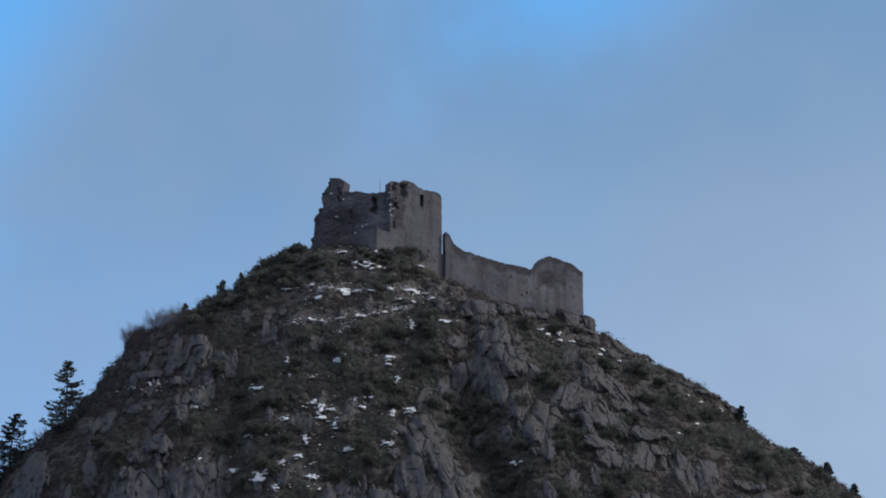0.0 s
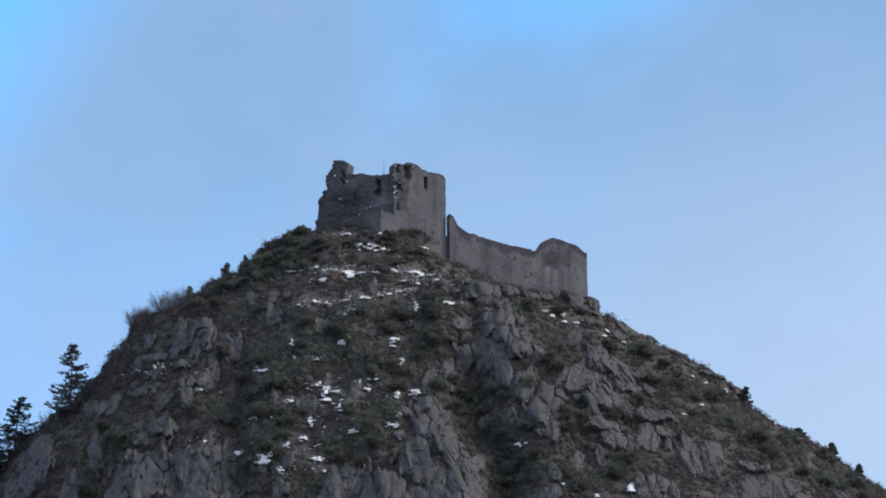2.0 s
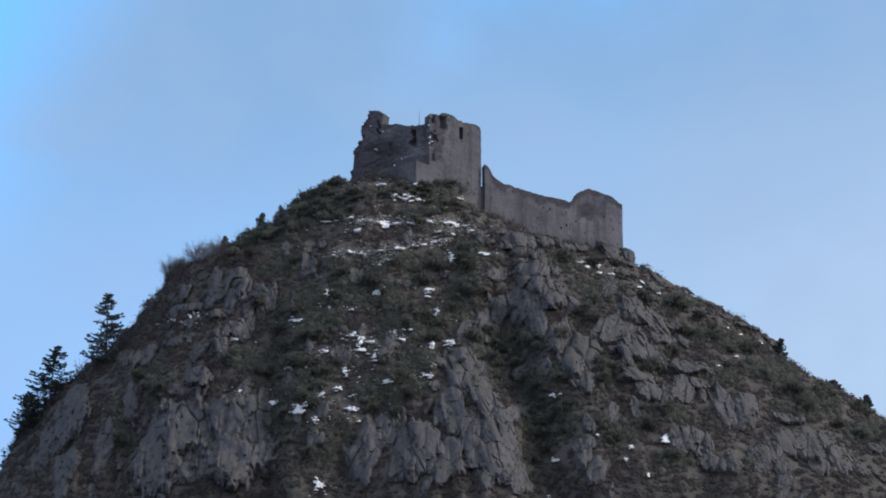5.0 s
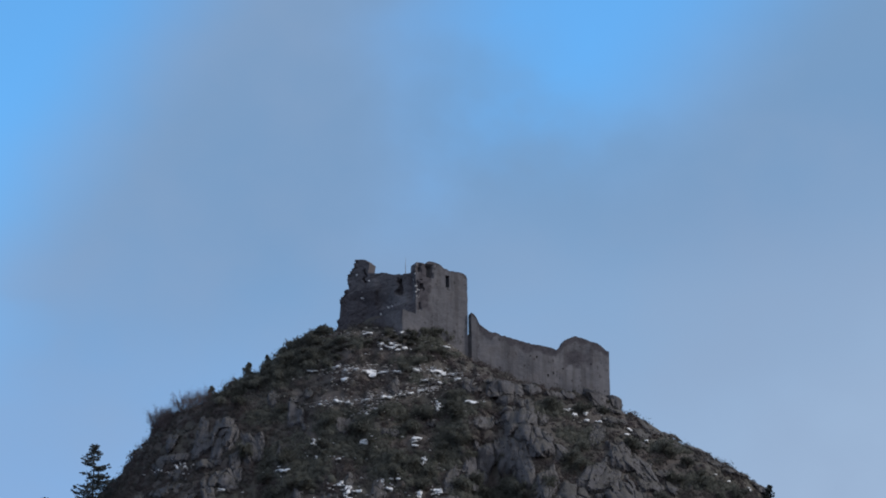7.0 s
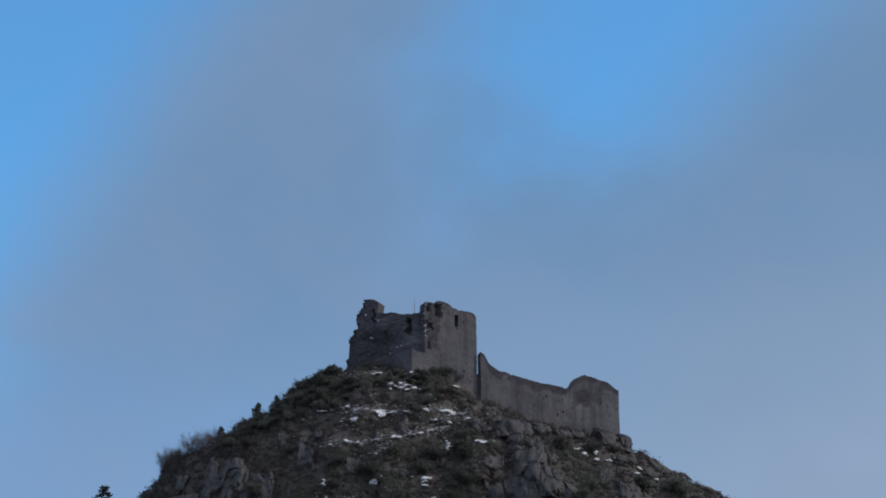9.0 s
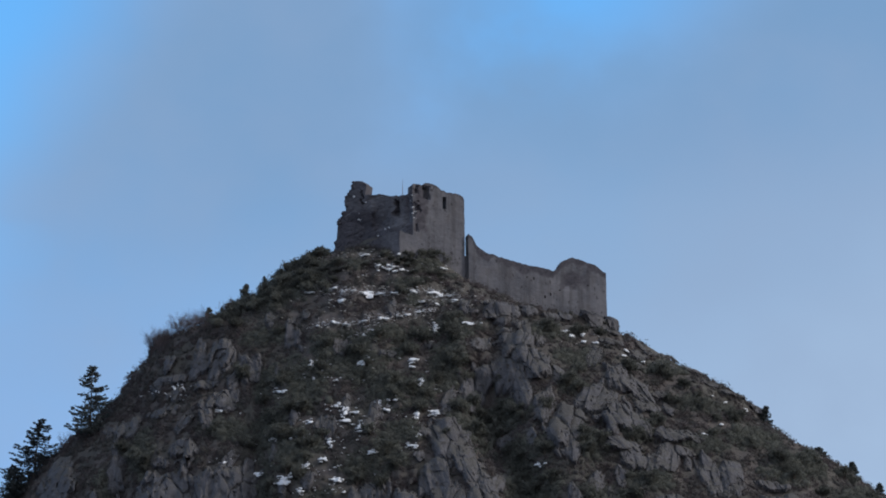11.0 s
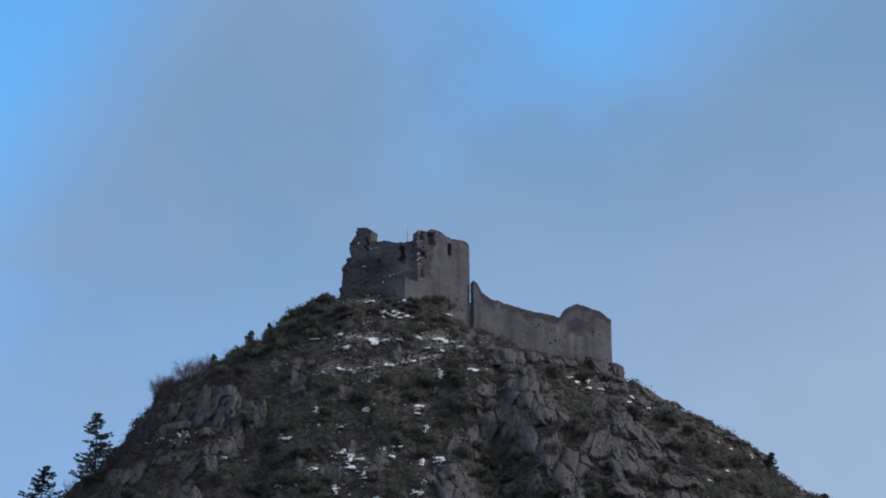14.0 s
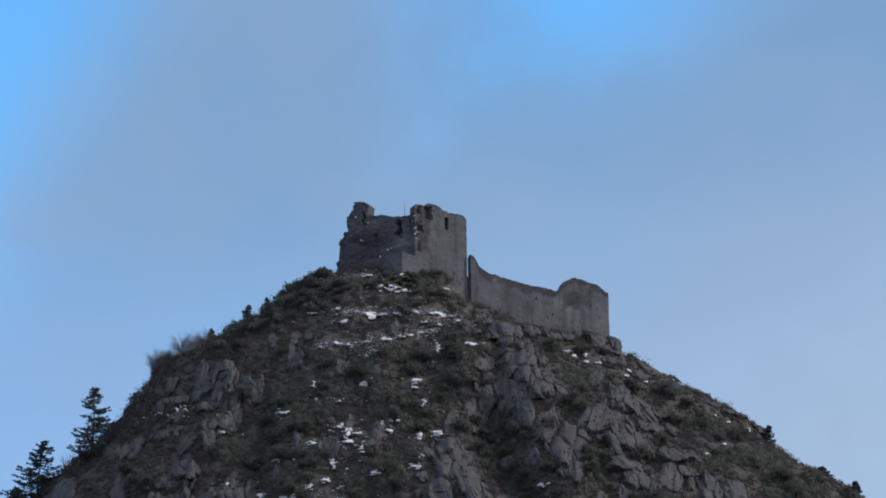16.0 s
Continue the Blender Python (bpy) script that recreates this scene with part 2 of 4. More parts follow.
SCRUB_GREEN = leaf_material("green_scrub_leaves", (0.084, 0.083, 0.08), (0.106, 0.103, 0.096), (0.11, 0.095, 0.097))
SCRUB_BROWN = leaf_material("dry_scrub_twigs", (0.106, 0.092, 0.092), (0.138, 0.116, 0.114), (0.126, 0.104, 0.107))
NEEDLE = leaf_material("conifer_needles", (0.06, 0.071, 0.074), (0.1, 0.114, 0.112))
BARK = plain_material("grey_brown_bark", (0.05, 0.042, 0.035), (0.12, 0.1, 0.085), 6)
TWIG = plain_material("bare_grey_twigs", (0.095, 0.076, 0.08), (0.15, 0.122, 0.124), 3)
SCREE = plain_material("pale_broken_limestone", (0.3, 0.29, 0.27), (0.5, 0.48, 0.45), 1.5)
SNOW = plain_material("old_snow", (0.6, 0.62, 0.65), (0.8, 0.81, 0.84), 2.5, 0.6)
METAL = plain_material("dull_grey_metal", (0.16, 0.16, 0.17), (0.26, 0.26, 0.27), 4, 0.45)


# ---- the shape of the hill: height z, flanks x, depth y ----
AXIS = 478.0
HILL_Z = [0, 60, 88.9, 92.4, 97.6, 103, 107.6, 110.2, 116.7, 119.9, 123, 125.7, 127.9, 129.7, 133.5, 137.2, 140.4, 141.8, 142.6, 143.4, 145]
FLANK_L = [-215, -120, -84.8, -83, -80.3, -75.7, -71, -67.1, -61.5, -59.6, -56.7, -53.8, -46.9, -44, -39.1, -35.2, -30.2, -26.3, -23.3, -21, -19]
RIDGE_Z = [0, 60, 92.3, 93.8, 95.6, 96.1, 98.3, 99.9, 101.8, 102.4, 102.8, 104.5, 105.0, 106.6, 108.0, 109.2, 110.8, 113.3, 114.7, 116.3, 117.3, 118.8, 119.2, 120.7, 121.9, 123.2, 125.6, 126.4, 128.8, 129.2, 130, 131, 133.7, 136.3, 139, 142, 143.4, 145]
FLANK_R = [260, 150, 79.0, 77.1, 75.2, 73.1, 71.9, 70.0, 68.1, 66.2, 64.2, 63.3, 61.3, 59.4, 58.0, 54.8, 53.4, 52.2, 50.3, 48.3, 44.6, 43.9, 42.4, 40.0, 38.0, 36.1, 32.3, 27.8, 27.1, 20, 15.5, 13, 8, 1.5, -1, -4, -8, -10]


def lattice(i, j, seed):
    h = (i.astype(np.int64) * 374761393 + j.astype(np.int64) * 668265263 + seed * 982451653) & 0xFFFFFFFF
    h = ((h ^ (h >> 13)) * 1274126177) & 0xFFFFFFFF
    return ((h ^ (h >> 16)) & 0xFFFF) / 65535.0


def value_noise(x, z, seed=0):
    x, z = np.asarray(x, float), np.asarray(z, float)
    i, j = np.floor(x).astype(np.int64), np.floor(z).astype(np.int64)
    u, v = x - i, z - j
    u, v = u * u * (3 - 2 * u), v * v * (3 - 2 * v)
    low = lattice(i, j, seed) * (1 - u) + lattice(i + 1, j, seed) * u
    high = lattice(i, j + 1, seed) * (1 - u) + lattice(i + 1, j + 1, seed) * u
    return (low * (1 - v) + high * v) * 2 - 1


def fbm(x, z, octaves=4, seed=0):
    x, z = np.asarray(x, float), np.asarray(z, float)
    total, amp = 0.0, 0.5
    for k in range(octaves):
        total = total + amp * value_noise(x * 2 ** k + 17.3 * k, z * 2 ** k - 9.1 * k, seed + k)
        amp *= 0.5
    return total


def slabs(x, z, wide, tall, seed=0, warp=1.0, cells=False):
    """Upright slabs of rock: how far each stands out (-1 to 1, tilted) and how near a joint is (0 at the joint)."""
    x = np.asarray(x, float) + 0.35 * warp * wide * fbm(x / wide, z / wide, 2, seed + 5)
    z = np.asarray(z, float) + 0.2 * warp * tall * fbm(x / wide, z / wide, 2, seed + 9)
    a, b = x / wide, z / tall
    i, j = np.floor(a).astype(np.int64), np.floor(b).astype(np.int64)
    first, second = np.full(a.shape, 9.0), np.full(a.shape, 9.0)
    out, cell = np.zeros(a.shape), np.zeros(a.shape, np.int64)
    for di in (-1, 0, 1):
        for dj in (-1, 0, 1):
            ci, cj = i + di, j + dj
            dx = a - ci - lattice(ci, cj, seed)
            dz = b - cj - lattice(ci, cj, seed + 1)
            d = np.abs(dx) ** 1.6 + np.abs(dz) ** 1.6
            lift = lattice(ci, cj, seed + 2) * 2 - 1 + (lattice(ci, cj, seed + 3) - 0.5) * 1.6 * dx + (lattice(ci, cj, seed + 4) - 0.42) * 1.1 * dz
            near = d < first
            second = np.where(near, first, np.minimum(second, d))
            out = np.where(near, lift, out)
            cell = np.where(near, ci * 4096 + cj, cell)
            first = np.where(near, d, first)
    joint = np.clip((second - first) / 0.25, 0, 1)
    return (out, joint, cell) if cells else (out, joint)


def flanks(z):
    z = np.asarray(z, float)
    left = np.interp(z, HILL_Z, FLANK_L) + 0.7 - 1.2 * np.clip(1.5 - np.abs(z - 127.2) / 3.5, 0, 1) + 0.012 * np.clip(129 - z, 0, 40) + 0.6 * fbm(z / 3.0, z * 0 + 4.5, 3, 31)
    right = np.interp(z, RIDGE_Z, FLANK_R) - 0.3 - 1.3 * np.clip((130 - z) / 2.0, 0, 1) - 0.9 * np.clip((112 - z) / 3.0, 0, 1) * np.clip((z - 97) / 5.0, 0, 1) + 0.35 * fbm(z / 1.5, z * 0 + 8.5, 3, 32)
    return left, right


def depth(z):
    """How far the slope at height z stands out in front of the hill's axis."""
    return np.interp(z, [0, 60, 95, 128, 137.4, 140.2, 143.4], [140, 66, 43.5, 18.0, 10.6, 8.4, 4.5])


def gully(x, z, line, wide, deep, top):
    """A wooded gully that runs down the face: line gives its x at heights 80 and 115."""
    middle = line[0] + (line[1] - line[0]) * (z - 80) / 35.0 + 1.5 * fbm(z / 9.0, z * 0 + deep, 2, 18)
    return -deep * np.exp(-((x - middle) / wide) ** 2) * np.clip((top - z) / 10.0, 0, 1)


def ribs(x, z):
    """The hill's broad ribs and gullies, in metres towards the valley."""
    return gully(x, z, (10.5, 1.5), 4.2, 6.0, 118) + gully(x, z, (-33.5, -34.0), 2.2, 3.0, 114) + gully(x, z, (-60.0, -52.0), 2.4, 2.5, 106) + 3.4 * fbm(x / 17.0 + 3.1, z / 26.0, 3, 11) + 1.8 * fbm(x / 5.0, z / 10.0, 3, 12)


def relief(x, z):
    """Ribs, gullies and rubble."""
    lift, joint = slabs(x, z, 1.7, 4.0, 40)
    stony = np.clip(0.45 + 1.6 * fbm(x / 6.0, z / 6.0, 2, 13), 0, 1)
    rough = (0.5 * lift - 0.35 * (1 - joint)) * stony + 0.3 * fbm(x / 1.1, z / 1.1, 2, 14)
    return (ribs(x, z) + rough) * np.clip((146 - z) / 12.0, 0.12, 1)


# ---- mesh helpers ----
def mesh_object(name, verts, faces, mat, parent=None, label="", smooth=False):
    """One mesh object; faces: an array of quads or triangles, or a list of index tuples."""
    me = bpy.data.meshes.new(name)
    if isinstance(faces, np.ndarray):
        n, k = faces.shape
        me.vertices.add(len(verts))
        me.vertices.foreach_set("co", np.asarray(verts, np.float32).ravel())
        me.loops.add(n * k)
        me.loops.foreach_set("vertex_index", faces.astype(np.int32).ravel())
        me.polygons.add(n)
        me.polygons.foreach_set("loop_start", np.arange(0, n * k, k, dtype=np.int32))
        me.polygons.foreach_set("loop_total", np.full(n, k, np.int32))
        me.update(calc_edges=True)
    else:
        me.from_pydata([tuple(v) for v in verts], [], faces)
        me.update()
    me.polygons.foreach_set("use_smooth", np.full(len(me.polygons), smooth))
    me.materials.append(mat)
    ob = new(name, me)
    if parent:
        ob.parent = parent
    return tagged(ob, label)


def thing(name, at, label, category, group="", kind=""):
    ob = new(name)
    ob.empty_display_size = 0.3
    ob.location = at
    return tagged(ob, label, category, group, kind)


def grid_faces(rows, cols, wrap=False):
    i, j = np.meshgrid(np.arange(rows - 1), np.arange(cols if wrap else cols - 1), indexing="ij")
    a, b = i * cols + j, i * cols + (j + 1) % cols
    return np.stack([a, b, b + cols, a + cols], -1).reshape(-1, 4)


def leaf_quads(centres, size, rng, flat=0.0, slim=1.0):
    """A small four-cornered leaf clump at each centre, turned at random."""
    n = len(centres)
    u = rng.normal(size=(n, 3))
    v = rng.normal(size=(n, 3))
    u[:, 2] *= 1 - flat
    v[:, 2] *= 1 - flat
    u /= np.linalg.norm(u, axis=1, keepdims=True)
    v -= u * (u * v).sum(1, keepdims=True)
    v /= np.linalg.norm(v, axis=1, keepdims=True)
    s = (size * rng.uniform(0.6, 1.4, n))[:, None]
    k = slim * rng.uniform(0.35, 0.8, (n, 1))
    verts = np.stack([centres - u * s, centres - v * s * k + u * s * 0.15, centres + u * s, centres + v * s * k], 1).reshape(-1, 3)
    return verts, np.arange(4 * n).reshape(-1, 4)


def tube(points, radii, sides=6):
    """Vertices and quads of a tapered limb along points."""
    points = [Vector(p) for p in points]
    verts, faces = [], []
    for k, p in enumerate(points):
        d = (points[min(k + 1, len(points) - 1)] - points[max(k - 1, 0)]).normalized()
        side = d.orthogonal().normalized()
        other = d.cross(side)
        for q in range(sides):
            a = 2 * math.pi * q / sides
            verts.append(p + (side * math.cos(a) + other * math.sin(a)) * radii[k])
    for k in range(len(points) - 1):
        for q in range(sides):
            a, b = k * sides + q, k * sides + (q + 1) % sides
            faces.append((a, b, b + sides, a + sides))
    return verts, faces


def ball():
    """Corners and triangles of a ball of twenty faces."""
    g = (1 + 5 ** 0.5) / 2
    v = np.array([(-1, g, 0), (1, g, 0), (-1, -g, 0), (1, -g, 0), (0, -1, g), (0, 1, g), (0, -1, -g), (0, 1, -g), (g, 0, -1), (g, 0, 1), (-g, 0, -1), (-g, 0, 1)], float) / np.hypot(1, g)
    d = ((v[:, None] - v[None]) ** 2).sum(-1)
    near = (d > 0) & (d < 1.2)
    tri = [(a, b, c) for a in range(12) for b in range(a + 1, 12) for c in range(b + 1, 12) if near[a, b] and near[b, c] and near[a, c]]
    return v, np.array([(a, b, c) if np.dot(np.cross(v[b] - v[a], v[c] - v[a]), v[a]) > 0 else (a, c, b) for a, b, c in tri])


BALL_V, BALL_F = ball()


def bushes_mesh(centres, radii, squash, per, leaf, rng, slim=1.0):
    """Uneven rounded masses of twigs, each under a coat of small leaves: vertices and triangles."""
    n = len(centres)
    turn = rng.uniform(0, 6.28, n)
    c, s = np.cos(turn)[:, None], np.sin(turn)[:, None]
    core = BALL_V[None] * rng.uniform(0.15, 0.6, (n, 12, 1)) * radii[:, None, None]
    core = np.stack([core[..., 0] * c - core[..., 1] * s, core[..., 0] * s + core[..., 1] * c, core[..., 2]], -1) * squash + centres[:, None]
    core_f = (BALL_F[None] + 12 * np.arange(n)[:, None, None]).reshape(-1, 3)
    p = rng.normal(size=(n, per, 3))
    p /= np.linalg.norm(p, axis=2, keepdims=True)
    p = p * rng.uniform(0.4, 1.1, (n, per, 1)) * radii[:, None, None] * squash + centres[:, None]
    v, q = leaf_quads(p.reshape(-1, 3), leaf, rng, 0.0, slim)
    tri = np.concatenate([q[:, [0, 1, 2]], q[:, [0, 2, 3]]]) + 12 * n
    return np.concatenate([core.reshape(-1, 3), v]), np.concatenate([core_f, tri])


THICKETS = [(-27.0, 111.9, 5.62, 6.55), (-18.6, 115.1, 5.63, 4.69), (-11.0, 110.0, 6.5, 4.64), (0.6, 102.0, 4.12, 5.5), (6.6, 105.6, 4.62, 3.69), (9.1, 96.3, 4.99, 4.99), (10.8, 89.9, 4.94, 4.04), (-27.9, 97.1, 5.48, 4.56), (-23.8, 86.4, 4.49, 4.49), (-33.7, 112.7, 2.36, 3.77), (-39.6, 103.6, 5.12, 2.6), (-32.2, 132.4, 8.76, 3.89), (-9.5, 132.7, 5.79, 1.74), (-1.7, 123.2, 3.8, 2.66), (-3.6, 115.0, 3.29, 5.63), (-15.0, 121.8, 6.62, 2.08), (-35.3, 122.2, 4.78, 1.91)]
THICKETS += [(32.0, 117.3, 5.77, 1.92), (39.9, 109.3, 6.64, 2.09), (46.9, 102.6, 7.52, 2.44), (55.0, 97.5, 7.5, 3.0), (64.0, 91.8, 6.56, 3.37), (14.6, 123.1, 4.78, 2.1), (16.5, 111.2, 2.62, 2.06), (27.9, 101.8, 2.77, 2.22), (28.8, 92.0, 5.43, 2.26), (-53.5, 99.2, 2.43, 5.6), (-58.8, 93.4, 2.05, 5.59), (18.7, 117.4, 4.28, 2.09), (-15.2, 95.6, 5.45, 3.63), (-10.8, 101.0, 4.57, 2.74), (-32.0, 103.0, 3.7, 4.62), (-32.0, 88.9, 1.99, 5.43), (8.0, 83.6, 2.66, 3.55)]
THICKETS += [(-33.3, 133.6, 4.39, 2.73), (-27.4, 135.3, 4.87, 1.95), (-24.5, 138.0, 3.41, 1.36), (-7.2, 138.0, 4.39, 1.17), (-19.5, 137.4, 2.14, 1.36), (-4.7, 136.2, 5.36, 0.68), (-7.1, 129.1, 4.8, 0.96), (-24.0, 119.5, 3.31, 3.4), (-7.0, 122.0, 4.74, 1.9), (4.0, 127.2, 2.11, 1.92), (-16.9, 120.4, 3.78, 1.89), (-12.0, 116.9, 3.76, 1.88), (-37.4, 132.1, 2.94, 1.57)]
# extra thickets, added to darken the lower face where less light falls
THICKETS += [(17.9, 98.8, 4.56, 4.56), (21.1, 88.3, 5.39, 3.14), (10.6, 90.1, 3.27, 5.45), (30.6, 83.4, 4.46, 1.79), (38.5, 100.8, 5.58, 2.05), (52.2, 95.4, 5.58, 2.42), (27.3, 100.9, 2.77, 1.84), (41.2, 82.8, 3.58, 1.25), (-26.5, 98.8, 3.66, 3.66)]


def in_thicket(x, z):
    deep = np.full(np.shape(x), -1.0)
    for tx, tz, rx, rz in THICKETS:
        deep = np.maximum(deep, 1 - np.hypot((x - tx) / rx, (z - tz) / rz))
    return deep + 0.5 * fbm(x / 3.0, z / 3.0, 3, 55)


# ---- rock outcrops on the face of the hill: x, height, half width, half height, lean ----
CRAGS_LOW_WEST = [(-47.1, 91.3, 4.23, 5.33, 0.05), (-39.1, 91.1, 4.2, 4.75, -0.1), (-51.8, 86.5, 3.3, 5.87, 0.1), (-39.0, 84.1, 4.7, 4.16, 0), (-45.8, 83.9, 2.54, 2.9, 0.1), (-69.0, 94.0, 2.84, 4.54, 0.1), (-67.6, 86.4, 1.86, 2.8, 0), (-61.5, 89.1, 1.3, 4.65, 0.1), (-57.8, 97.4, 1.03, 3.37, -0.1), (-67.5, 100.4, 1.91, 1.91, 0.3), (-56.9, 105.8, 1.61, 1.9, 0.1), (-60.3, 107.1, 1.05, 1.63, 0.1), (-46.4, 100.5, 1.95, 1.39, 0), (-49.9, 98.1, 1.21, 1.11, 0), (-57.7, 102.4, 1.13, 0.85, 0), (-46.9, 105.6, 0.84, 1.5, 0.5), (-48.9, 109.3, 1.14, 0.85, 0.2)]
CRAGS_WEST = [(-41.8, 118.1, 1.81, 3.62, 0.15), (-36.8, 116.2, 1.61, 3.13, -0.15), (-45.3, 118.2, 1.34, 2.3, 0.2), (-49.6, 115.5, 1.92, 0.86, 0.3), (-29.5, 122.7, 1.43, 2.68, -0.1), (-31.5, 115.1, 0.47, 1.42, 0), (-30.0, 111.8, 0.37, 1.31, 0), (-21.1, 119.3, 1.23, 1.61, 0.2), (-41.1, 109.6, 2.07, 1.6, 0), (-15.3, 105.1, 1.2, 2.49, 0.1), (-23.6, 104.1, 0.83, 1.38, 0), (-28.4, 105.3, 0.92, 1.39, 0), (-35.2, 102.1, 0.56, 1.39, 0), (-43.4, 113.5, 1.9, 0.85, 0), (-51.8, 108.5, 1.33, 0.85, 0.3), (-38.6, 110.6, 0.75, 1.32, 0), (-31.3, 98.8, 0.64, 1.75, 0), (-25.6, 87.5, 0.81, 0.81, 0), (-26.7, 86.3, 0.72, 2.16, 0)]
CRAGS_MIDDLE = [(-3.0, 100.9, 2.38, 3.47, -0.25), (-1.1, 97.3, 1.54, 2.72, -0.3), (-4.3, 91.3, 1.98, 4.14, 0), (1.5, 92.3, 1.62, 3.24, -0.3), (-9.1, 85.0, 2.49, 4.1, 0.1), (-2.1, 86.8, 1.78, 3.74, -0.05), (2.9, 85.8, 2.13, 4.97, -0.2), (-5.1, 83.0, 2.21, 3.37, 0), (1.4, 81.8, 2.21, 3.35, 0), (5.7, 81.4, 1.24, 3.01, -0.1), (-15.2, 88.9, 1.71, 2.88, 0.15), (-18.0, 85.2, 2.42, 4.48, 0.15), (-12.7, 90.9, 0.81, 1.63, 0), (-12.9, 84.6, 1.34, 3.57, 0), (-6.5, 92.1, 1.08, 2.17, 0), (-7.6, 96.8, 0.73, 0.91, 0), (-11.3, 81.7, 1.24, 1.77, 0)]
CRAGS_UPPER_EAST = [(8.0, 120.6, 2.84, 2.46, 0.1), (2.5, 112.0, 1.96, 3.74, 0.3), (6.6, 114.1, 1.59, 3.37, 0.1), (8.8, 111.1, 1.3, 4.29, 0), (11.6, 115.7, 2.44, 2.25, -0.3), (15.3, 113.1, 1.68, 1.59, -0.5), (6.2, 127.5, 2.69, 1.34, -0.2), (8.4, 134.4, 1.78, 0.99, -0.3), (-6.1, 129.1, 0.86, 0.67, 0), (-6.5, 119.7, 0.76, 0.85, 0), (-13.0, 117.7, 1.41, 0.66, 0), (23.0, 128.9, 2.7, 2.0, -0.3), (24.7, 126.5, 1.2, 1.3, -0.3), (12.1, 106.5, 1.29, 2.21, 0.1), (10.1, 100.6, 0.73, 1.37, 0), (6.1, 100.5, 1.28, 1.55, -0.2), (13.6, 108.9, 0.56, 1.67, 0), (2.1, 119.7, 1.32, 1.13, 0.2)]
CRAGS_EAST = [(16.4, 103.0, 2.66, 4.23, 0.1), (16.4, 97.6, 1.82, 1.82, 0.1), (21.1, 108.7, 2.8, 2.42, 0.2), (25.6, 105.3, 3.34, 2.97, -0.3), (25.7, 113.8, 1.7, 2.27, -0.2), (28.3, 111.7, 2.08, 1.7, -0.5), (29.8, 108.2, 1.5, 1.31, 0), (24.9, 99.4, 2.56, 1.28, -0.9), (27.0, 96.4, 1.92, 1.46, -0.3), (29.8, 96.6, 1.01, 1.92, 0.1), (32.2, 97.9, 1.47, 2.21, 0.1), (34.1, 102.2, 2.6, 1.12, -0.4), (16.6, 89.8, 0.72, 1.44, -0.2), (22.6, 89.8, 0.54, 1.62, -0.2), (24.3, 92.5, 0.54, 1.09, 0), (15.7, 84.5, 1.51, 2.67, 0), (17.6, 81.6, 1.42, 1.95, 0), (32.5, 87.3, 2.25, 1.98, 0)]
CRAGS_LOW_EAST = [(38.8, 94.8, 1.47, 3.22, -0.2), (42.8, 93.8, 1.66, 2.57, 0), (41.1, 90.7, 1.37, 0.82, 0), (43.6, 84.4, 1.8, 2.97, 0), (46.0, 84.1, 1.53, 2.52, 0), (49.8, 87.8, 2.74, 2.56, -0.1), (52.8, 89.2, 2.02, 1.83, -0.3), (55.9, 86.4, 2.01, 3.1, -0.2), (52.5, 83.5, 1.35, 1.8, 0), (38.4, 82.9, 1.79, 1.79, 0), (49.5, 93.2, 2.4, 0.83, -0.3), (63.1, 88.6, 1.39, 1.3, -0.3), (37.1, 101.9, 1.4, 0.93, -0.3), (35.4, 98.7, 1.48, 0.92, -0.3), (35.4, 83.7, 1.26, 1.43, 0), (59.3, 84.1, 1.46, 1.27, -0.3)]
CRAGS_RIDGE = [(10.9, 127.9, 1.44, 0.96, -0.3), (4.1, 129.3, 1.35, 0.77, -0.2), (0.4, 127.1, 1.15, 0.86, 0), (14.2, 125.3, 1.34, 0.77, -0.4), (17.3, 127.9, 1.16, 0.68, -0.4), (41.9, 115.2, 1.35, 0.58, -0.6), (45.9, 113.6, 2.33, 0.49, -0.6), (38.3, 118.9, 2.34, 0.68, -0.8), (50.0, 112.3, 1.37, 0.69, -0.8), (31.9, 121.4, 1.56, 0.68, -0.6), (35.8, 122.2, 1.58, 0.59, -0.8), (32.3, 111.1, 1.33, 0.76, -0.6), (29.0, 117.4, 0.96, 0.77, -0.4)]
CRAGS_RIB = [(6.2, 126.0, 1.6, 2.2, 0.1), (9.3, 124.0, 1.3, 1.5, -0.2), (24.9, 122.2, 1.8, 0.9, -0.6), (21.7, 119.1, 1.1, 2.2, 0.1), (14.8, 127.6, 1.3, 0.8, -0.3), (34.2, 118.0, 1.7, 0.7, -0.8), (29.5, 120.2, 1.3, 0.8, -0.6), (12.4, 121.4, 0.9, 1.3, 0)]
ALL_ROCKS = CRAGS_LOW_WEST + CRAGS_WEST + CRAGS_MIDDLE + CRAGS_UPPER_EAST + CRAGS_EAST + CRAGS_LOW_EAST + CRAGS_RIDGE + CRAGS_RIB
# smaller rocks strewn between them
strew = np.random.default_rng(71)
while len(ALL_ROCKS) < 190:
    x, z = strew.uniform(-84, 72), strew.uniform(74, 133)
    left, right = flanks(z)
    if left + 2 < x < right - 2 and in_thicket(x, z) < 0.1 and fbm(x / 8.0, z / 8.0, 2, 78) > strew.uniform(-0.25, 0.3) - 0.2 * (x < -25):
        size = strew.uniform(0.4, 1.1)
        ALL_ROCKS.append((x, z, size, size * strew.uniform(1.4, 3.2), strew.normal(0, 0.25)))
ALL_ROCKS = np.array(ALL_ROCKS)


def rockiness(x, z):
    """Above 0 inside an outcrop, 1 at its heart."""
    best = np.full(np.shape(x), -1.0)
    x, z = np.asarray(x, float), np.asarray(z, float)
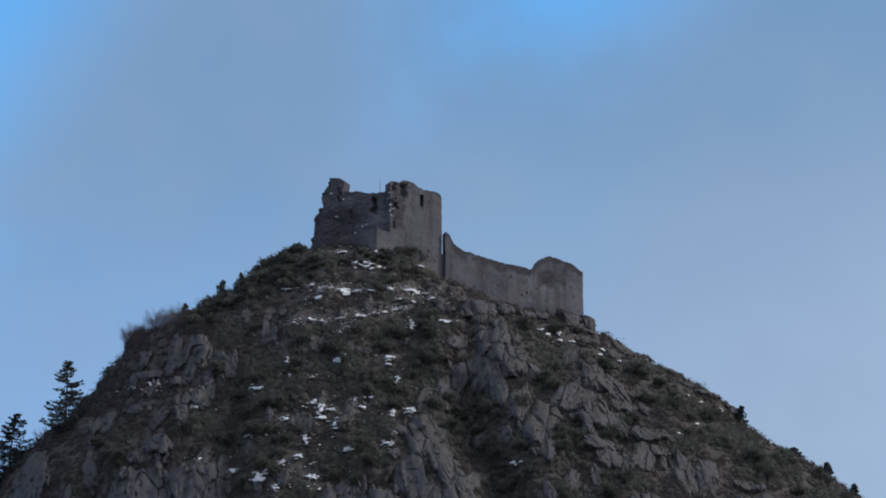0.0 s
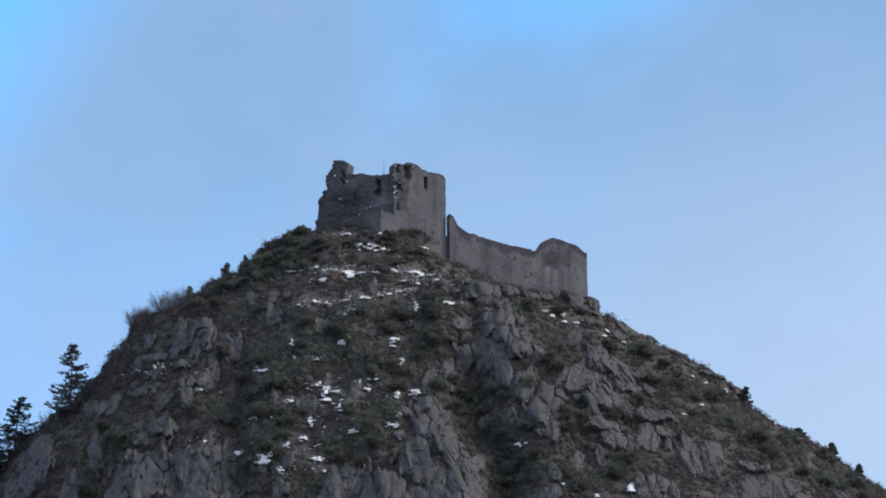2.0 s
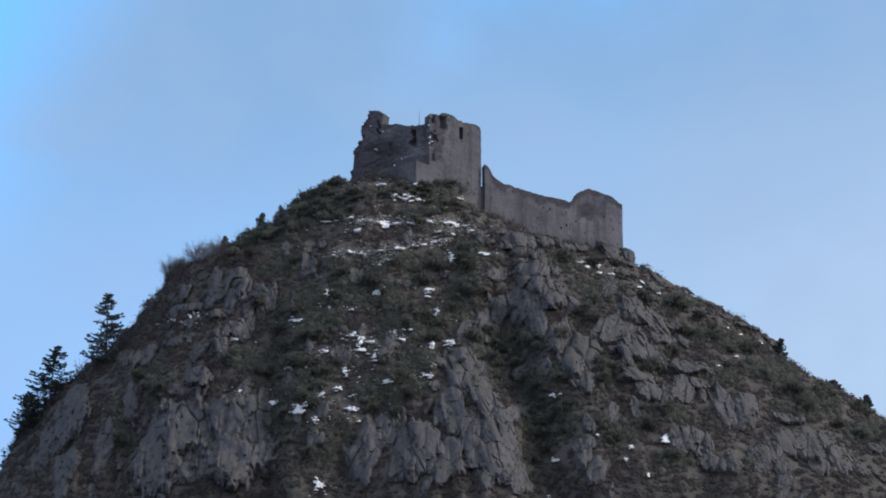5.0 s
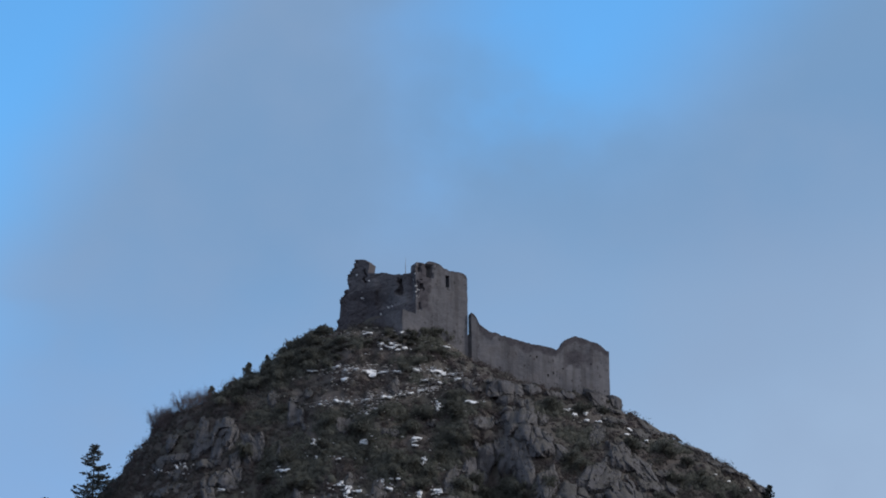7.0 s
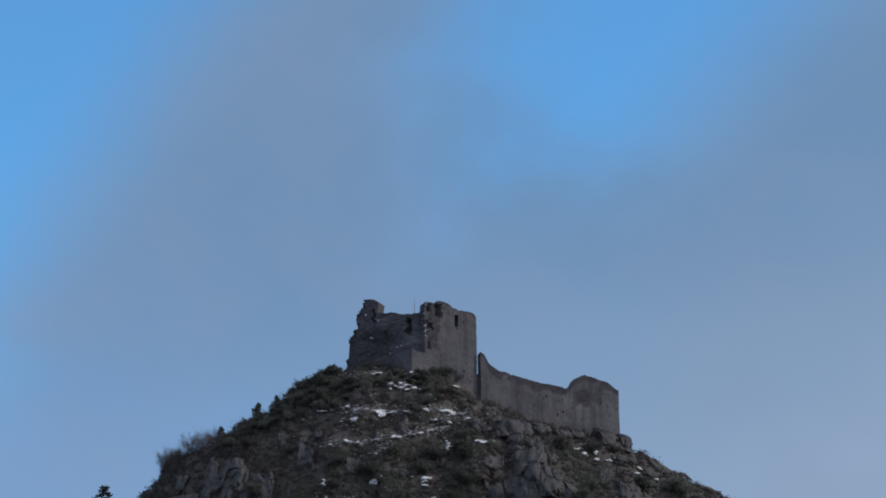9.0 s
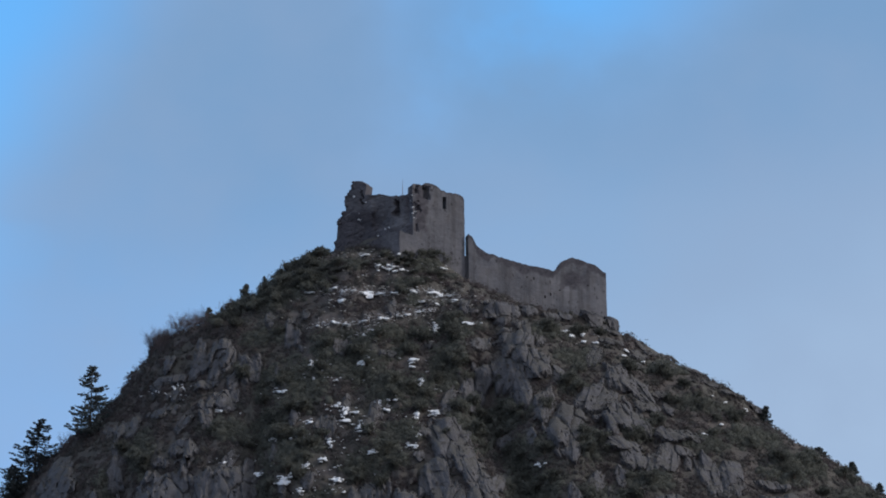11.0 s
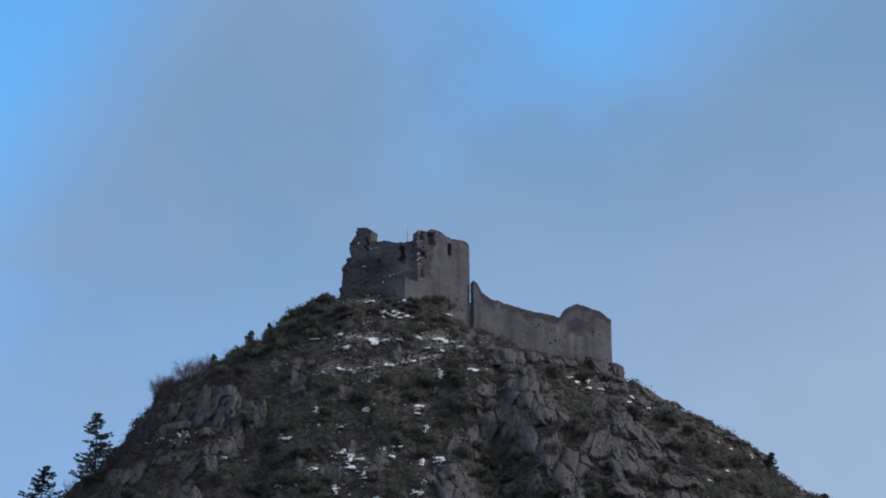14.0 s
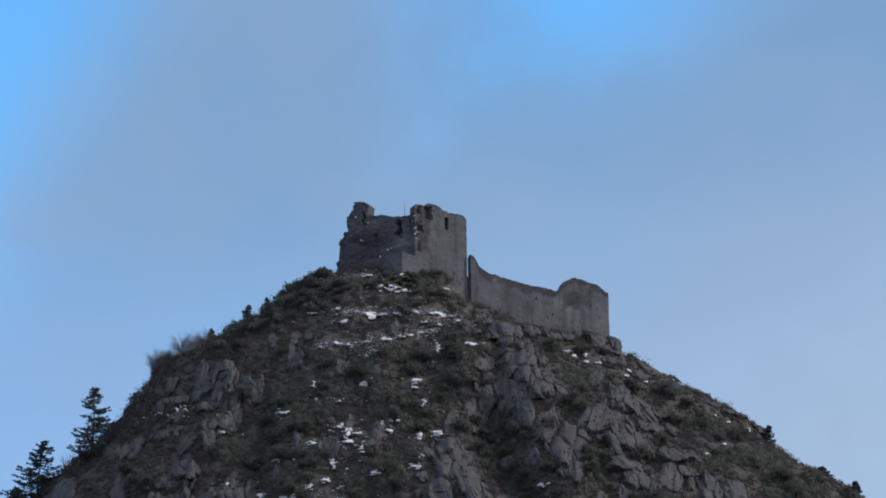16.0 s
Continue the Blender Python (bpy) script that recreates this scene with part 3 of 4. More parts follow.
    for k, (cx, cz, rx, rz, lean) in enumerate(ALL_ROCKS):
        near = (np.abs(x - cx) < 1.9 * rx + np.abs(lean) * rz) & (np.abs(z - cz) < 1.9 * rz)
        if np.any(near):
            best[near] = np.maximum(best[near], outcrop_mask(x[near], z[near], cx, cz, rx, rz, lean, k))
    return best


def apart(faces):
    """The faces of each connected piece, largest first."""
    mark = np.arange(faces.max() + 1)
    while True:
        low = mark[faces].min(1)
        old = mark.copy()
        for k in range(faces.shape[1]):
            np.minimum.at(mark, faces[:, k], low)
        mark = mark[mark]
        if (mark == old).all():
            break
    owner = mark[faces[:, 0]]
    names, tally = np.unique(owner, return_counts=True)
    return [faces[owner == names[k]] for k in np.argsort(-tally)]


def outcrop_mask(x, z, cx, cz, rx, rz, lean, seed):
    """An angular outline of seven sides, broken up by notches and by the joints of the rock."""
    u, v = (x - cx - lean * (z - cz)) / rx, (z - cz) / rz
    rng = np.random.default_rng(1000 + seed)
    r = np.zeros(np.shape(u))
    for k in range(7):
        a = 2 * math.pi * (k + rng.uniform(-0.35, 0.35)) / 7
        r = np.maximum(r, (math.cos(a) * u + math.sin(a) * v) / rng.uniform(0.95, 1.25))
    return 1 - r + 0.55 * fbm(x / 1.3, z / 2.4, 4, 60 + seed) + 0.45 * fbm(x / 3.6, z / 4.5, 3, 90 + seed)


def facets(x, z, wide, tall, seed):
    """Flat faces of broken rock that meet in creases: how far they stand out, how near a crease is (0 in it), and each face's number."""
    x = x + 0.12 * wide * fbm(x / wide, z / wide, 2, seed + 5)
    a, b = x / wide, z / tall
    i, j = np.floor(a).astype(np.int64), np.floor(b).astype(np.int64)
    best, second, cell = np.full(a.shape, -9.0), np.full(a.shape, -9.0), np.zeros(a.shape, np.int64)
    for di in (-1, 0, 1):
        for dj in (-1, 0, 1):
            ci, cj = i + di, j + dj
            dx, dz = a - ci - lattice(ci, cj, seed), b - cj - lattice(ci, cj, seed + 1)
            plane = 0.8 * lattice(ci, cj, seed + 2) + (lattice(ci, cj, seed + 3) - 0.5) * 2.8 * dx + (lattice(ci, cj, seed + 4) - 0.6) * 1.4 * dz - 0.6 * (dx * dx + dz * dz)
            ahead = plane > best
            second = np.where(ahead, best, np.maximum(second, plane))
            cell = np.where(ahead, ci * 4096 + cj, cell)
            best = np.maximum(best, plane)
    return best, np.clip((best - second) / 0.22, 0, 1), cell


def build_outcrop(cx, cz, rx, rz, lean, seed):
    """A crag of flat broken faces, split by a few clefts, that grows out of the slope."""
    step = 0.16 if rx < 3 else 0.2
    xs = np.arange(cx - rx * 1.5 - abs(lean) * rz, cx + rx * 1.5 + abs(lean) * rz, step)
    zs = np.arange(cz - rz * 1.5, cz + rz * 1.5, step * 1.2)
    x, z = np.meshgrid(xs, zs)
    m = np.clip(outcrop_mask(x, z, cx, cz, rx, rz, lean, seed), -0.4, 1)
    left, right = flanks(z)
    m = np.minimum(m, np.minimum(x - left, right + (9.0 if cx > 18 and cz > 123 else 0.0) - x) * 0.5 - 0.1)
    wide = min(2.8, max(0.7, rx * 0.7))
    along = x - (lean + 0.1 * (1 if seed % 2 else -1)) * (z - cz)
    lift, crease, cell = facets(along, z, wide, wide * 2.5, 100 + seed)
    small, chip, _ = facets(along, z, wide * 0.36, wide * 1.0, 300 + seed)
    m = np.where(m > -0.39, m + 0.3 * (lattice(cell // 4096, cell % 4096, 7) - 0.5) + 0.25 * (lift - 0.3) + 0.1 * small, m)
    split_up = np.clip(0.2 + 1.8 * fbm(x / 3.0, z / 3.0, 2, 500 + seed), 0, 1)
    cleft = np.clip(1 - crease * 2.2, 0, 1) * np.clip(3.0 * fbm(x / 2.2, z / 4.0, 2, 520 + seed) + 0.55, 0, 1)
    holes = np.clip((fbm(x / 0.7, z / 1.6, 2, 540 + seed) - 0.52) / 0.06, 0, 1)
    rise = np.clip(m / 0.4, 0, 1) ** 0.8
    proud = min(1.4, 0.4 + 0.2 * rx)
    out = rise * (proud + 0.42 * wide * (lift - 0.3) - 0.25 * wide * cleft - 0.5 * holes + (0.35 + split_up) * 0.22 * wide * small + 0.1 * fbm(x / 0.6, z / 0.8, 2, seed))
    y = crag_base_y(x, z) - np.where(m > 0, out, -0.8 + m)
    keep = m > -0.12
    faces = grid_faces(*x.shape)
    faces = faces[keep.ravel()[faces].all(1)]
    verts = np.stack([x, y, z], -1).reshape(-1, 3)
    # the largest faces come apart, slivers stay with the rest
    owner = cell.ravel()[faces[:, 0]] if rx > 2.4 or rz > 3.6 else np.zeros(len(faces), np.int64)
    names, tally = np.unique(owner, return_counts=True)
    owner = np.where(np.isin(owner, names[tally < 160]), -1, owner)
    pieces = []
    for k in np.unique(owner):
        pieces += [p for p in apart(faces[owner == k]) if len(p) > 40]
    where = np.flatnonzero((m.ravel() > 0.1) & (np.minimum(crease, chip).ravel() < 0.2))
    return verts, pieces, verts[where]


def crag_base_y(x, z):
    """The slope under the crags, without its rubble."""
    left, right = flanks(z)
    s = np.clip((x - (left + right) / 2) / ((right - left) / 2), -0.985, 0.985)
    c = np.sqrt(1 - s * s)
    return AXIS - depth(z) * c - ribs(x, z) * np.clip((146 - z) / 12.0, 0.12, 1) * np.sqrt(c)


def smooth_hill_y(x, z):
    left, right = flanks(z)
    s = np.clip((x - (left + right) / 2) / ((right - left) / 2), -0.985, 0.985)
    c = np.sqrt(1 - s * s)
    return AXIS - depth(z) * c - relief(x, z) * np.sqrt(c)


# ---- the ground: meadow, hill and country in one sheet ----
def build_ground():
    around = np.radians(np.concatenate([np.linspace(-97, 97, 660), np.linspace(100, 260, 60)]))
    heights = np.concatenate([np.arange(144.6, 74, -0.27), np.linspace(73, 0, 26)])
    s, c = np.sin(around)[None], np.cos(around)[None]
    z = np.repeat(heights[:, None], len(around), 1)
    left, right = flanks(z)
    x = (left + right) / 2 + (right - left) / 2 * s
    y = AXIS - depth(z) * np.where(c > 0, c, 0.9 * c) - relief(x, z) * np.sqrt(np.clip(c, 0, 1)) * np.clip(z / 20, 0, 1)
    rows = [np.stack([x, y, z], -1)]
    edge = rows[0][-1]
    for k, grow in enumerate((1.06, 1.2, 1.5, 2.1, 3.2, 5.5, 10.0, 19.0)):
        ring = edge * 1.0
        ring[:, 0] = edge[:, 0] * grow
        ring[:, 1] = AXIS + (edge[:, 1] - AXIS) * grow * 1.15
        ring[:, 2] = -0.02 * k
        rows.append(ring[None])
    grid = np.concatenate(rows)
    n, m = grid.shape[:2]
    verts = np.concatenate([grid.reshape(-1, 3), [[-14.5, AXIS, 144.7]]])
    ob = mesh_object("ground", verts, grid_faces(n, m, True)[:, ::-1].copy(), HILL, smooth=True)
    fx, fz = verts[:, 0], verts[:, 2]
    lift = slabs(fx, fz, 1.7, 4.0, 40)[0]
    bare = np.clip(rockiness(fx, fz) * 0.8, -0.1, 0.4) + 0.5 * fbm(fx / 5.0, fz / 6.0, 3, 77) + 0.14 * lift - 0.08
    at = ob.data.attributes.new("bare", "FLOAT", "POINT")
    at.data.foreach_set("value", (np.clip(bare, 0, 0.5) * np.clip(fz / 40, 0, 1)).astype(np.float32))
    return tagged(ob, "steep rocky hillside with dark winter scrub above a meadow", "hill", kind="structure")


build_ground()

CLEFTS = []
for k, (cx, cz, rx, rz, lean) in enumerate(ALL_ROCKS):
    v, pieces, cleft = build_outcrop(cx, cz, rx, rz, lean, k)
    if len(cleft):
        CLEFTS.append(cleft[np.random.default_rng(k).integers(len(cleft), size=int(5 + rx * rz * 1.8))])
    big = "tall grey limestone crag split by upright cracks" if rz > 3.6 else "grey limestone outcrop among dark scrub on the hillside"
    crag = None
    if len(pieces) > 1:
        base = np.array((cx, smooth_hill_y(np.array(cx), np.array(cz)), cz - rz))
        crag = thing("rock_outcrop", base, big, "rock outcrop", "outcrops on the hillside")
        v = v - base
    for f in pieces:
        used, f = np.unique(f, return_inverse=True)
        ob = mesh_object("slab" if crag else "rock_outcrop", v[used], f.reshape(-1, 4)[:, ::-1].copy(), ROCK, crag)
        if not crag:
            tagged(ob, big, "rock outcrop", "outcrops on the hillside")


# ---- the castle ----
def wall_mesh(a, b, z0, top, thick, holes=(), recess=None, seed=0, cell=0.25, batter=0.0, rubble=0.0, ragged=0.22, worn_or_shaded=None):
    """A ruined wall from plan point a to b, seen from its outer side: top is a list of (metres along, height)."""
    a, b = Vector((*a, 0)), Vector((*b, 0))
    length = (b - a).length
    d = (b - a).normalized()
    inward = Vector((-d.y, d.x, 0))
    ns = max(2, round(length / cell))
    ss = np.linspace(0, length, ns + 1)
    ts = np.interp(ss, [p[0] for p in top], [p[1] for p in top])
    ts = ts + ragged * fbm(ss / 0.55, ss * 0 + seed, 2, seed)
    zmax = float(ts.max())
    zs = np.arange(z0, zmax + cell, cell)
    nz = len(zs)
    s, z = np.meshgrid(ss, zs, indexing="ij")
    z = np.minimum(z, ts[:, None])
    inner = 0.05 * fbm(s / 0.5, z / 0.5, 2, seed + 3) + 0.16 * fbm(s / 2.5, z / 2.5, 2, seed + 4)
    if rubble:
        stones, gaps = slabs(s, z, 1.3, 1.2, seed + 21, 0.5)
        inner = inner + rubble * (1 - gaps) * 0.3 - rubble * stones * 0.22
    if recess:
        inner = inner + recess(s, z)
    inner = inner - batter * (zmax - z)
    verts = []
    for layer, off in ((0, inner), (1, thick + 0.1 * fbm(s / 0.6, z / 0.6, 2, seed + 8))):
        jit = 2.8 * rubble * fbm(z / 1.1 + seed, z * 0 + 2.5, 4, seed + 33) * np.clip((4 - s) / 2, 0, 1) + 0.06 * fbm(s * 3.1, z * 3.1, 2, seed + 11 + layer) + rubble * 3.2 * fbm(s / 2.0, z / 1.0, 3, seed + 31) * np.clip((length - 1 - s) / 3, 0.25, 1)
        if rubble > 0.3:
            jit = jit - 0.5 * np.clip((1.0 - s) / 0.5, 0, 1) * np.clip((145.8 - z) / 0.3, 0, 1)
        px = a.x + d.x * (s + jit) + inward.x * off
        py = a.y + d.y * (s + jit) + inward.y * off
        verts.append(np.stack([px, py, z], -1).reshape(-1, 3))
    verts = np.concatenate(verts)
    size = (ns + 1) * nz
    solid = np.zeros((ns + 2, nz + 1), bool)
    for i in range(ns):
        mid = (ss[i] + ss[i + 1]) / 2
        for j in range(nz - 1):
            if min(z[i, j + 1] - z[i, j], z[i + 1, j + 1] - z[i + 1, j]) < 1e-4 and max(z[i, j + 1] - z[i, j], z[i + 1, j + 1] - z[i + 1, j]) < 0.04:
                continue
            zc = (zs[j] + zs[j + 1]) / 2
            if any(s0 < mid < s1 and h0 < zc < h1 for s0, s1, h0, h1 in holes):
                continue
            solid[i + 1, j + 1] = True
    faces = []
    at = lambda i, j: i * nz + j
    for i in range(ns):
        for j in range(nz - 1):
            if not solid[i + 1, j + 1]:
                continue
            p, q, r, t = at(i, j), at(i + 1, j), at(i + 1, j + 1), at(i, j + 1)
            faces.append((p, q, r, t))
            faces.append((t + size, r + size, q + size, p + size))
            if not solid[i, j + 1]:
                faces.append((p, t, t + size, p + size))
            if not solid[i + 2, j + 1]:
                faces.append((r, q, q + size, r + size))
            if j == nz - 2 or not solid[i + 1, j + 2]:
                faces.append((t, r, r + size, t + size))
            if j > 0 and not solid[i + 1, j]:
                faces.append((q, p, p + size, q + size))
    used, idx = np.unique(np.array(faces), return_inverse=True)
    darkened = np.zeros_like(z) if worn_or_shaded is None else worn_or_shaded(s, z, ts[:, None])
    return verts[used], idx.reshape(-1, 4), np.concatenate([darkened.ravel()] * 2)[used]


def soft_box(s, z, s0, s1, h0, h1, deep, edge=0.7):
    n = 0.5 * fbm(s / 1.2, z / 1.2, 3, 5)
    inside = np.minimum(np.minimum(s - s0, s1 - s), np.minimum(z - h0, h1 - z)) + n
    return deep * np.clip(inside / edge, 0, 1)


CORNER, KEEP_EAST, KEEP_WEST = (-9.33, 470.5), (-0.25, 474.5), (-22.99, 478)
SOUTH_TOP = [(-0.06, 153.3), (0.3, 153.55), (1.02, 153.62), (1.85, 153.5), (2.1, 153.75), (2.76, 154.0), (3.6, 153.98), (4.39, 153.8), (5.05, 153.25), (6.47, 152.73), (8.11, 152.62), (9.21, 152.55), (9.65, 152.19), (9.92, 151.48)]
WEST_TOP = [(-0.0, 145.29), (0.65, 145.41), (0.67, 147.62), (0.77, 148.87), (1.18, 149.02), (1.22, 150.28), (1.57, 150.55), (1.62, 152.34), (1.9, 152.72), (2.0, 153.77), (2.35, 154.25), (2.45, 155.4), (2.91, 155.81), (4.33, 155.85), (5.07, 155.6), (5.72, 155.28), (5.85, 154.47), (5.92, 153.03), (8.57, 152.71), (11.48, 152.16), (12.41, 151.93), (12.99, 151.98), (15.07, 151.76), (15.12, 153.01), (15.52, 152.95)]
SOUTH_HOLES = [(5.6, 6.53, 149.58, 151.77), (0.71, 1.15, 150.16, 150.62)]
WEST_HOLES = [(5.0, 5.5, 151.2, 153.9)]
NICHE_A, NICHE_B = 11.62, 12.55
WEST_A, WEST_B = 6.73, 15.31
PLINTH_WEST, PLINTH_CORNER, PLINTH_EAST = (-19.18, 473.5), (-11.57, 468.7), (-7.15, 470.7)
PLINTH_TOP_W = [(0.0, 142.9), (1.7, 143.1), (3.5, 143.5), (5.5, 144.0), (7.5, 144.4), (8.99, 144.3)]
PLINTH_TOP_E = [(-0.01, 144.25), (1.39, 144.01), (3.23, 143.73), (4.85, 142.68)]
CURTAIN_A, CURTAIN_B = (0.44, 474.0), (24.94, 480.5)
CURTAIN_TOP = [(0.0, 145.24), (0.68, 144.67), (1.51, 143.16), (2.75, 142.21), (5.34, 141.37), (7.42, 140.9), (9.5, 140.43), (11.59, 140.06), (13.67, 139.8), (15.56, 139.47), (16.29, 139.89), (17.04, 141.2), (18.0, 141.6), (19.1, 142.1), (20.4, 141.78), (22.1, 141.37), (23.68, 140.75), (24.62, 140.08), (25.14, 139.6)]
CURTAIN_HOLES = [(14.79, 15.04, 134.68, 135.18), (21.73, 21.99, 136.96, 137.25), (10.48, 10.74, 137.7, 138.05), (11.78, 12.09, 137.54, 137.88), (13.84, 14.1, 134.36, 134.7), (16.52, 16.73, 135.79, 136.09)]
BARE_A, BARE_B = 16.82, 22.09
SLIT_FOOT = 141.39
WALL_WHITE = [(3.54, 153.0), (3.67, 152.24), (6.14, 151.55), (4.77, 148.28), (4.41, 149.6), (8.42, 145.01), (10.73, 146.04), (9.92, 145.84), (15.42, 151.19), (15.66, 149.16), (15.78, 148.0), (15.9, 146.94), (14.85, 150.33)]
MAST_AT = (-11.27, 477.0, 147.5)
keep = thing("castle_keep", (CORNER[0], CORNER[1], 141), "ruined grey stone castle keep with broken west wall and window", "castle keep")


def keep_wall(name, a, b, z0, top, thick, parent, label="", **more):
    v, f, darkened = wall_mesh(a, b, z0, top, thick, **more)
    ob = mesh_object(name, v - np.array(parent.location), f, MASONRY, parent, label)
    ob.data.attributes.new("worn_or_shaded", "FLOAT", "POINT").data.foreach_set("value", np.clip(darkened, 0, 1).astype(np.float32))
    return ob


def bare_or_shaded(s, z, s0, s1, h0, h1, edge=0.6):
    """1 where the facing has fallen to the dark rubble core, or where shade is painted in."""
    return np.clip(np.minimum(np.minimum(s - s0, s1 - s), np.minimum(z - h0, h1 - z)) / edge + 1.6 * fbm(s / 1.3, z / 1.1, 3, 45), 0, 1)


def bare_crest(s, z, top, deep):
    """1 where the facing has fallen along a wall's crest."""
    return np.clip((z - top + deep * (0.8 + 2.4 * fbm(s / 2.6, s * 0 + 3.5, 3, 46))) / 0.35 + 0.8 * fbm(s / 0.6, z / 0.6, 2, 47), 0, 1)


keep_wall("south_wall", CORNER, KEEP_EAST, 130.0, SOUTH_TOP, 2.2, keep, holes=SOUTH_HOLES, recess=lambda s, z: soft_box(s, z, 1.9, 3.2, 150.9, 153.3, 1.1, 0.3) + 0.7 * np.clip((0.9 - s + 1.6 * fbm(s / 0.8, z / 0.9, 3, 15)) / 0.5, 0, 1) * np.clip((z - 144.5) / 1.0, 0, 1) * np.clip(4 * fbm(s / 0.7, z / 1.3, 2, 16) + 0.3, 0, 1), seed=3, batter=0.012,
          worn_or_shaded=lambda s, z, top: np.maximum(bare_or_shaded(s, z, 0.0, 3.0, 144.5, 156.0), 0.8 * bare_crest(s, z, top, 0.5)))
# fallen facing, with the wall's shaded lower left painted in as dark core
west_wall = keep_wall("west_wall", KEEP_WEST, CORNER, 136.0, WEST_TOP, 2.2, keep, "broken wall with fallen facing stones", holes=WEST_HOLES,
          recess=lambda s, z: soft_box(s, z, WEST_A, WEST_B, 146.2, 153.5, 0.6) + soft_box(s, z, 2.4, 10.6, 140.0, 149.8, 0.9, 2.6) + soft_box(s, z, NICHE_A, NICHE_B, 148.2, 151.4, 1.3, 0.2), seed=8, rubble=0.34, ragged=0.3,
          worn_or_shaded=lambda s, z, top: np.clip(0.4 + 0.9 * fbm(s / 2.5, z / 2.5, 3, 48) + 1.0 * bare_or_shaded(s, z, -2.0, 9.0, 138.0, 151.0, 1.5) + 0.5 * bare_or_shaded(s, z, 13.6, 16.0, 144.0, 153.0), 0, 1))
keep_wall("north_wall", (KEEP_EAST[0] - 1.6, KEEP_EAST[1] + 9.0), (KEEP_WEST[0] + 2.5, KEEP_WEST[1] + 7.0), 136.0, [(0, 151.0), (12, 149.5), (24, 150.5)], 2.0, keep, seed=12, cell=0.5)
keep_wall("east_wall", (KEEP_EAST[0] - 1.3, KEEP_EAST[1] + 1.6), (KEEP_EAST[0] - 1.6, KEEP_EAST[1] + 9.0), 132.0, [(0, 151.6), (9, 150.6)], 2.0, keep, seed=14, cell=0.4)
# the western footing is darkened in colour for the shaded side it stands on
keep_wall("plinth", PLINTH_WEST, PLINTH_CORNER, 137.0, PLINTH_TOP_W, 3.5, keep, "sloping stone footing", seed=17, batter=0.03, rubble=0.15, worn_or_shaded=lambda s, z, top: np.clip(0.5 + 1.2 * fbm(s / 2.0, z / 2.0, 3, 49), 0, 0.9))
keep_wall("plinth", PLINTH_CORNER, PLINTH_EAST, 135.0, PLINTH_TOP_E, 2.5, keep, "sloping stone footing", seed=19, batter=0.03)

curtain = thing("curtain_wall", (CURTAIN_A[0], CURTAIN_A[1], 130), "long grey stone castle curtain wall stepping down the ridge", "castle wall")
keep_wall("wall", CURTAIN_A, CURTAIN_B, 119.0, CURTAIN_TOP, 2.0, curtain, holes=CURTAIN_HOLES, recess=lambda s, z: soft_box(s, z, BARE_A, BARE_B, 135.6, 140.5, 0.12, 1.5), seed=23, batter=0.015,
          worn_or_shaded=lambda s, z, top: np.maximum(bare_crest(s, z, top, 1.25), bare_or_shaded(s, z, BARE_A, BARE_B, 136.0, 139.6, 1.0)))
keep_wall("end_wall", CURTAIN_B, (CURTAIN_B[0] - 3.0, CURTAIN_B[1] + 15.0), 119.0, [(0, CURTAIN_TOP[-1][1]), (3, 137.5), (15, 136.5)], 2.0, curtain, seed=27, cell=0.4)
keep_wall("north_wall", (CURTAIN_B[0] - 3.0, CURTAIN_B[1] + 15.0), (KEEP_EAST[0] + 2.2, KEEP_EAST[1] + 10.0), 119.0, [(0, 136.5), (12, 138.0), (24, 141.0)], 1.8, curtain, seed=29, cell=0.5)

keep_wall("blocking", (KEEP_EAST[0] - 0.6, KEEP_EAST[1] + 0.5), (CURTAIN_A[0] + 0.6, CURTAIN_A[1] + 1.0), 130.0, [(0, SLIT_FOOT), (2.5, SLIT_FOOT)], 0.7, curtain, "rubble filling the gap beside the keep", seed=31)

# rough stones that stick out of the torn western edge of the keep
def block_mesh(seed):
    rng = np.random.default_rng(seed)
    v = np.array([(i, j, k) for i in (-1, 1) for j in (-1, 1) for k in (-1, 1)], float) * (1 + rng.uniform(-0.35, 0.15, (8, 3))) * (1.15, 1.0, 0.75)
    v = np.concatenate([v, [(0, -1.25, 0.1), (0.1, 0, 0.95)]])
    f = [(0, 2, 3, 1), (4, 5, 7, 6), (0, 4, 6, 2), (2, 6, 7, 3), (0, 1, 8), (1, 5, 8), (5, 4, 8), (4, 0, 8), (1, 3, 9), (3, 7, 9), (7, 5, 9), (5, 1, 9)]
    data = bpy.data.meshes.new("stone")
    data.from_pydata(v.tolist(), [], f)
    data.materials.append(MASONRY)
    data.attributes.new("worn_or_shaded", "FLOAT", "POINT").data.foreach_set("value", np.full(len(v), 0.9, np.float32))
    return data


BLOCKS = [block_mesh(400 + k) for k in range(4)]
edge_at = np.array([tuple(p.co) for p in west_wall.data.vertices])
torn = np.random.default_rng(93)
for h in np.arange(145.7, 155.7, 0.3):
    h = h + torn.uniform(-0.12, 0.12)
    row = edge_at[np.abs(edge_at[:, 2] + keep.location.z - h) < 0.25]
    if not len(row) or torn.uniform() < 0.2:
        continue
    spot = row[row[:, 0].argmin()]
    stone = new("stone", BLOCKS[torn.integers(4)])
    stone.parent = keep
    size = torn.uniform(0.14, 0.34)
    stone.matrix_local = pose(spot[0] + 0.55 * size, spot[1] + torn.uniform(-0.1, 0.5), h - keep.location.z, torn.uniform(-12, 12), torn.uniform(-14, 14), torn.uniform(0, 360)) @ Matrix.Scale(size, 4)

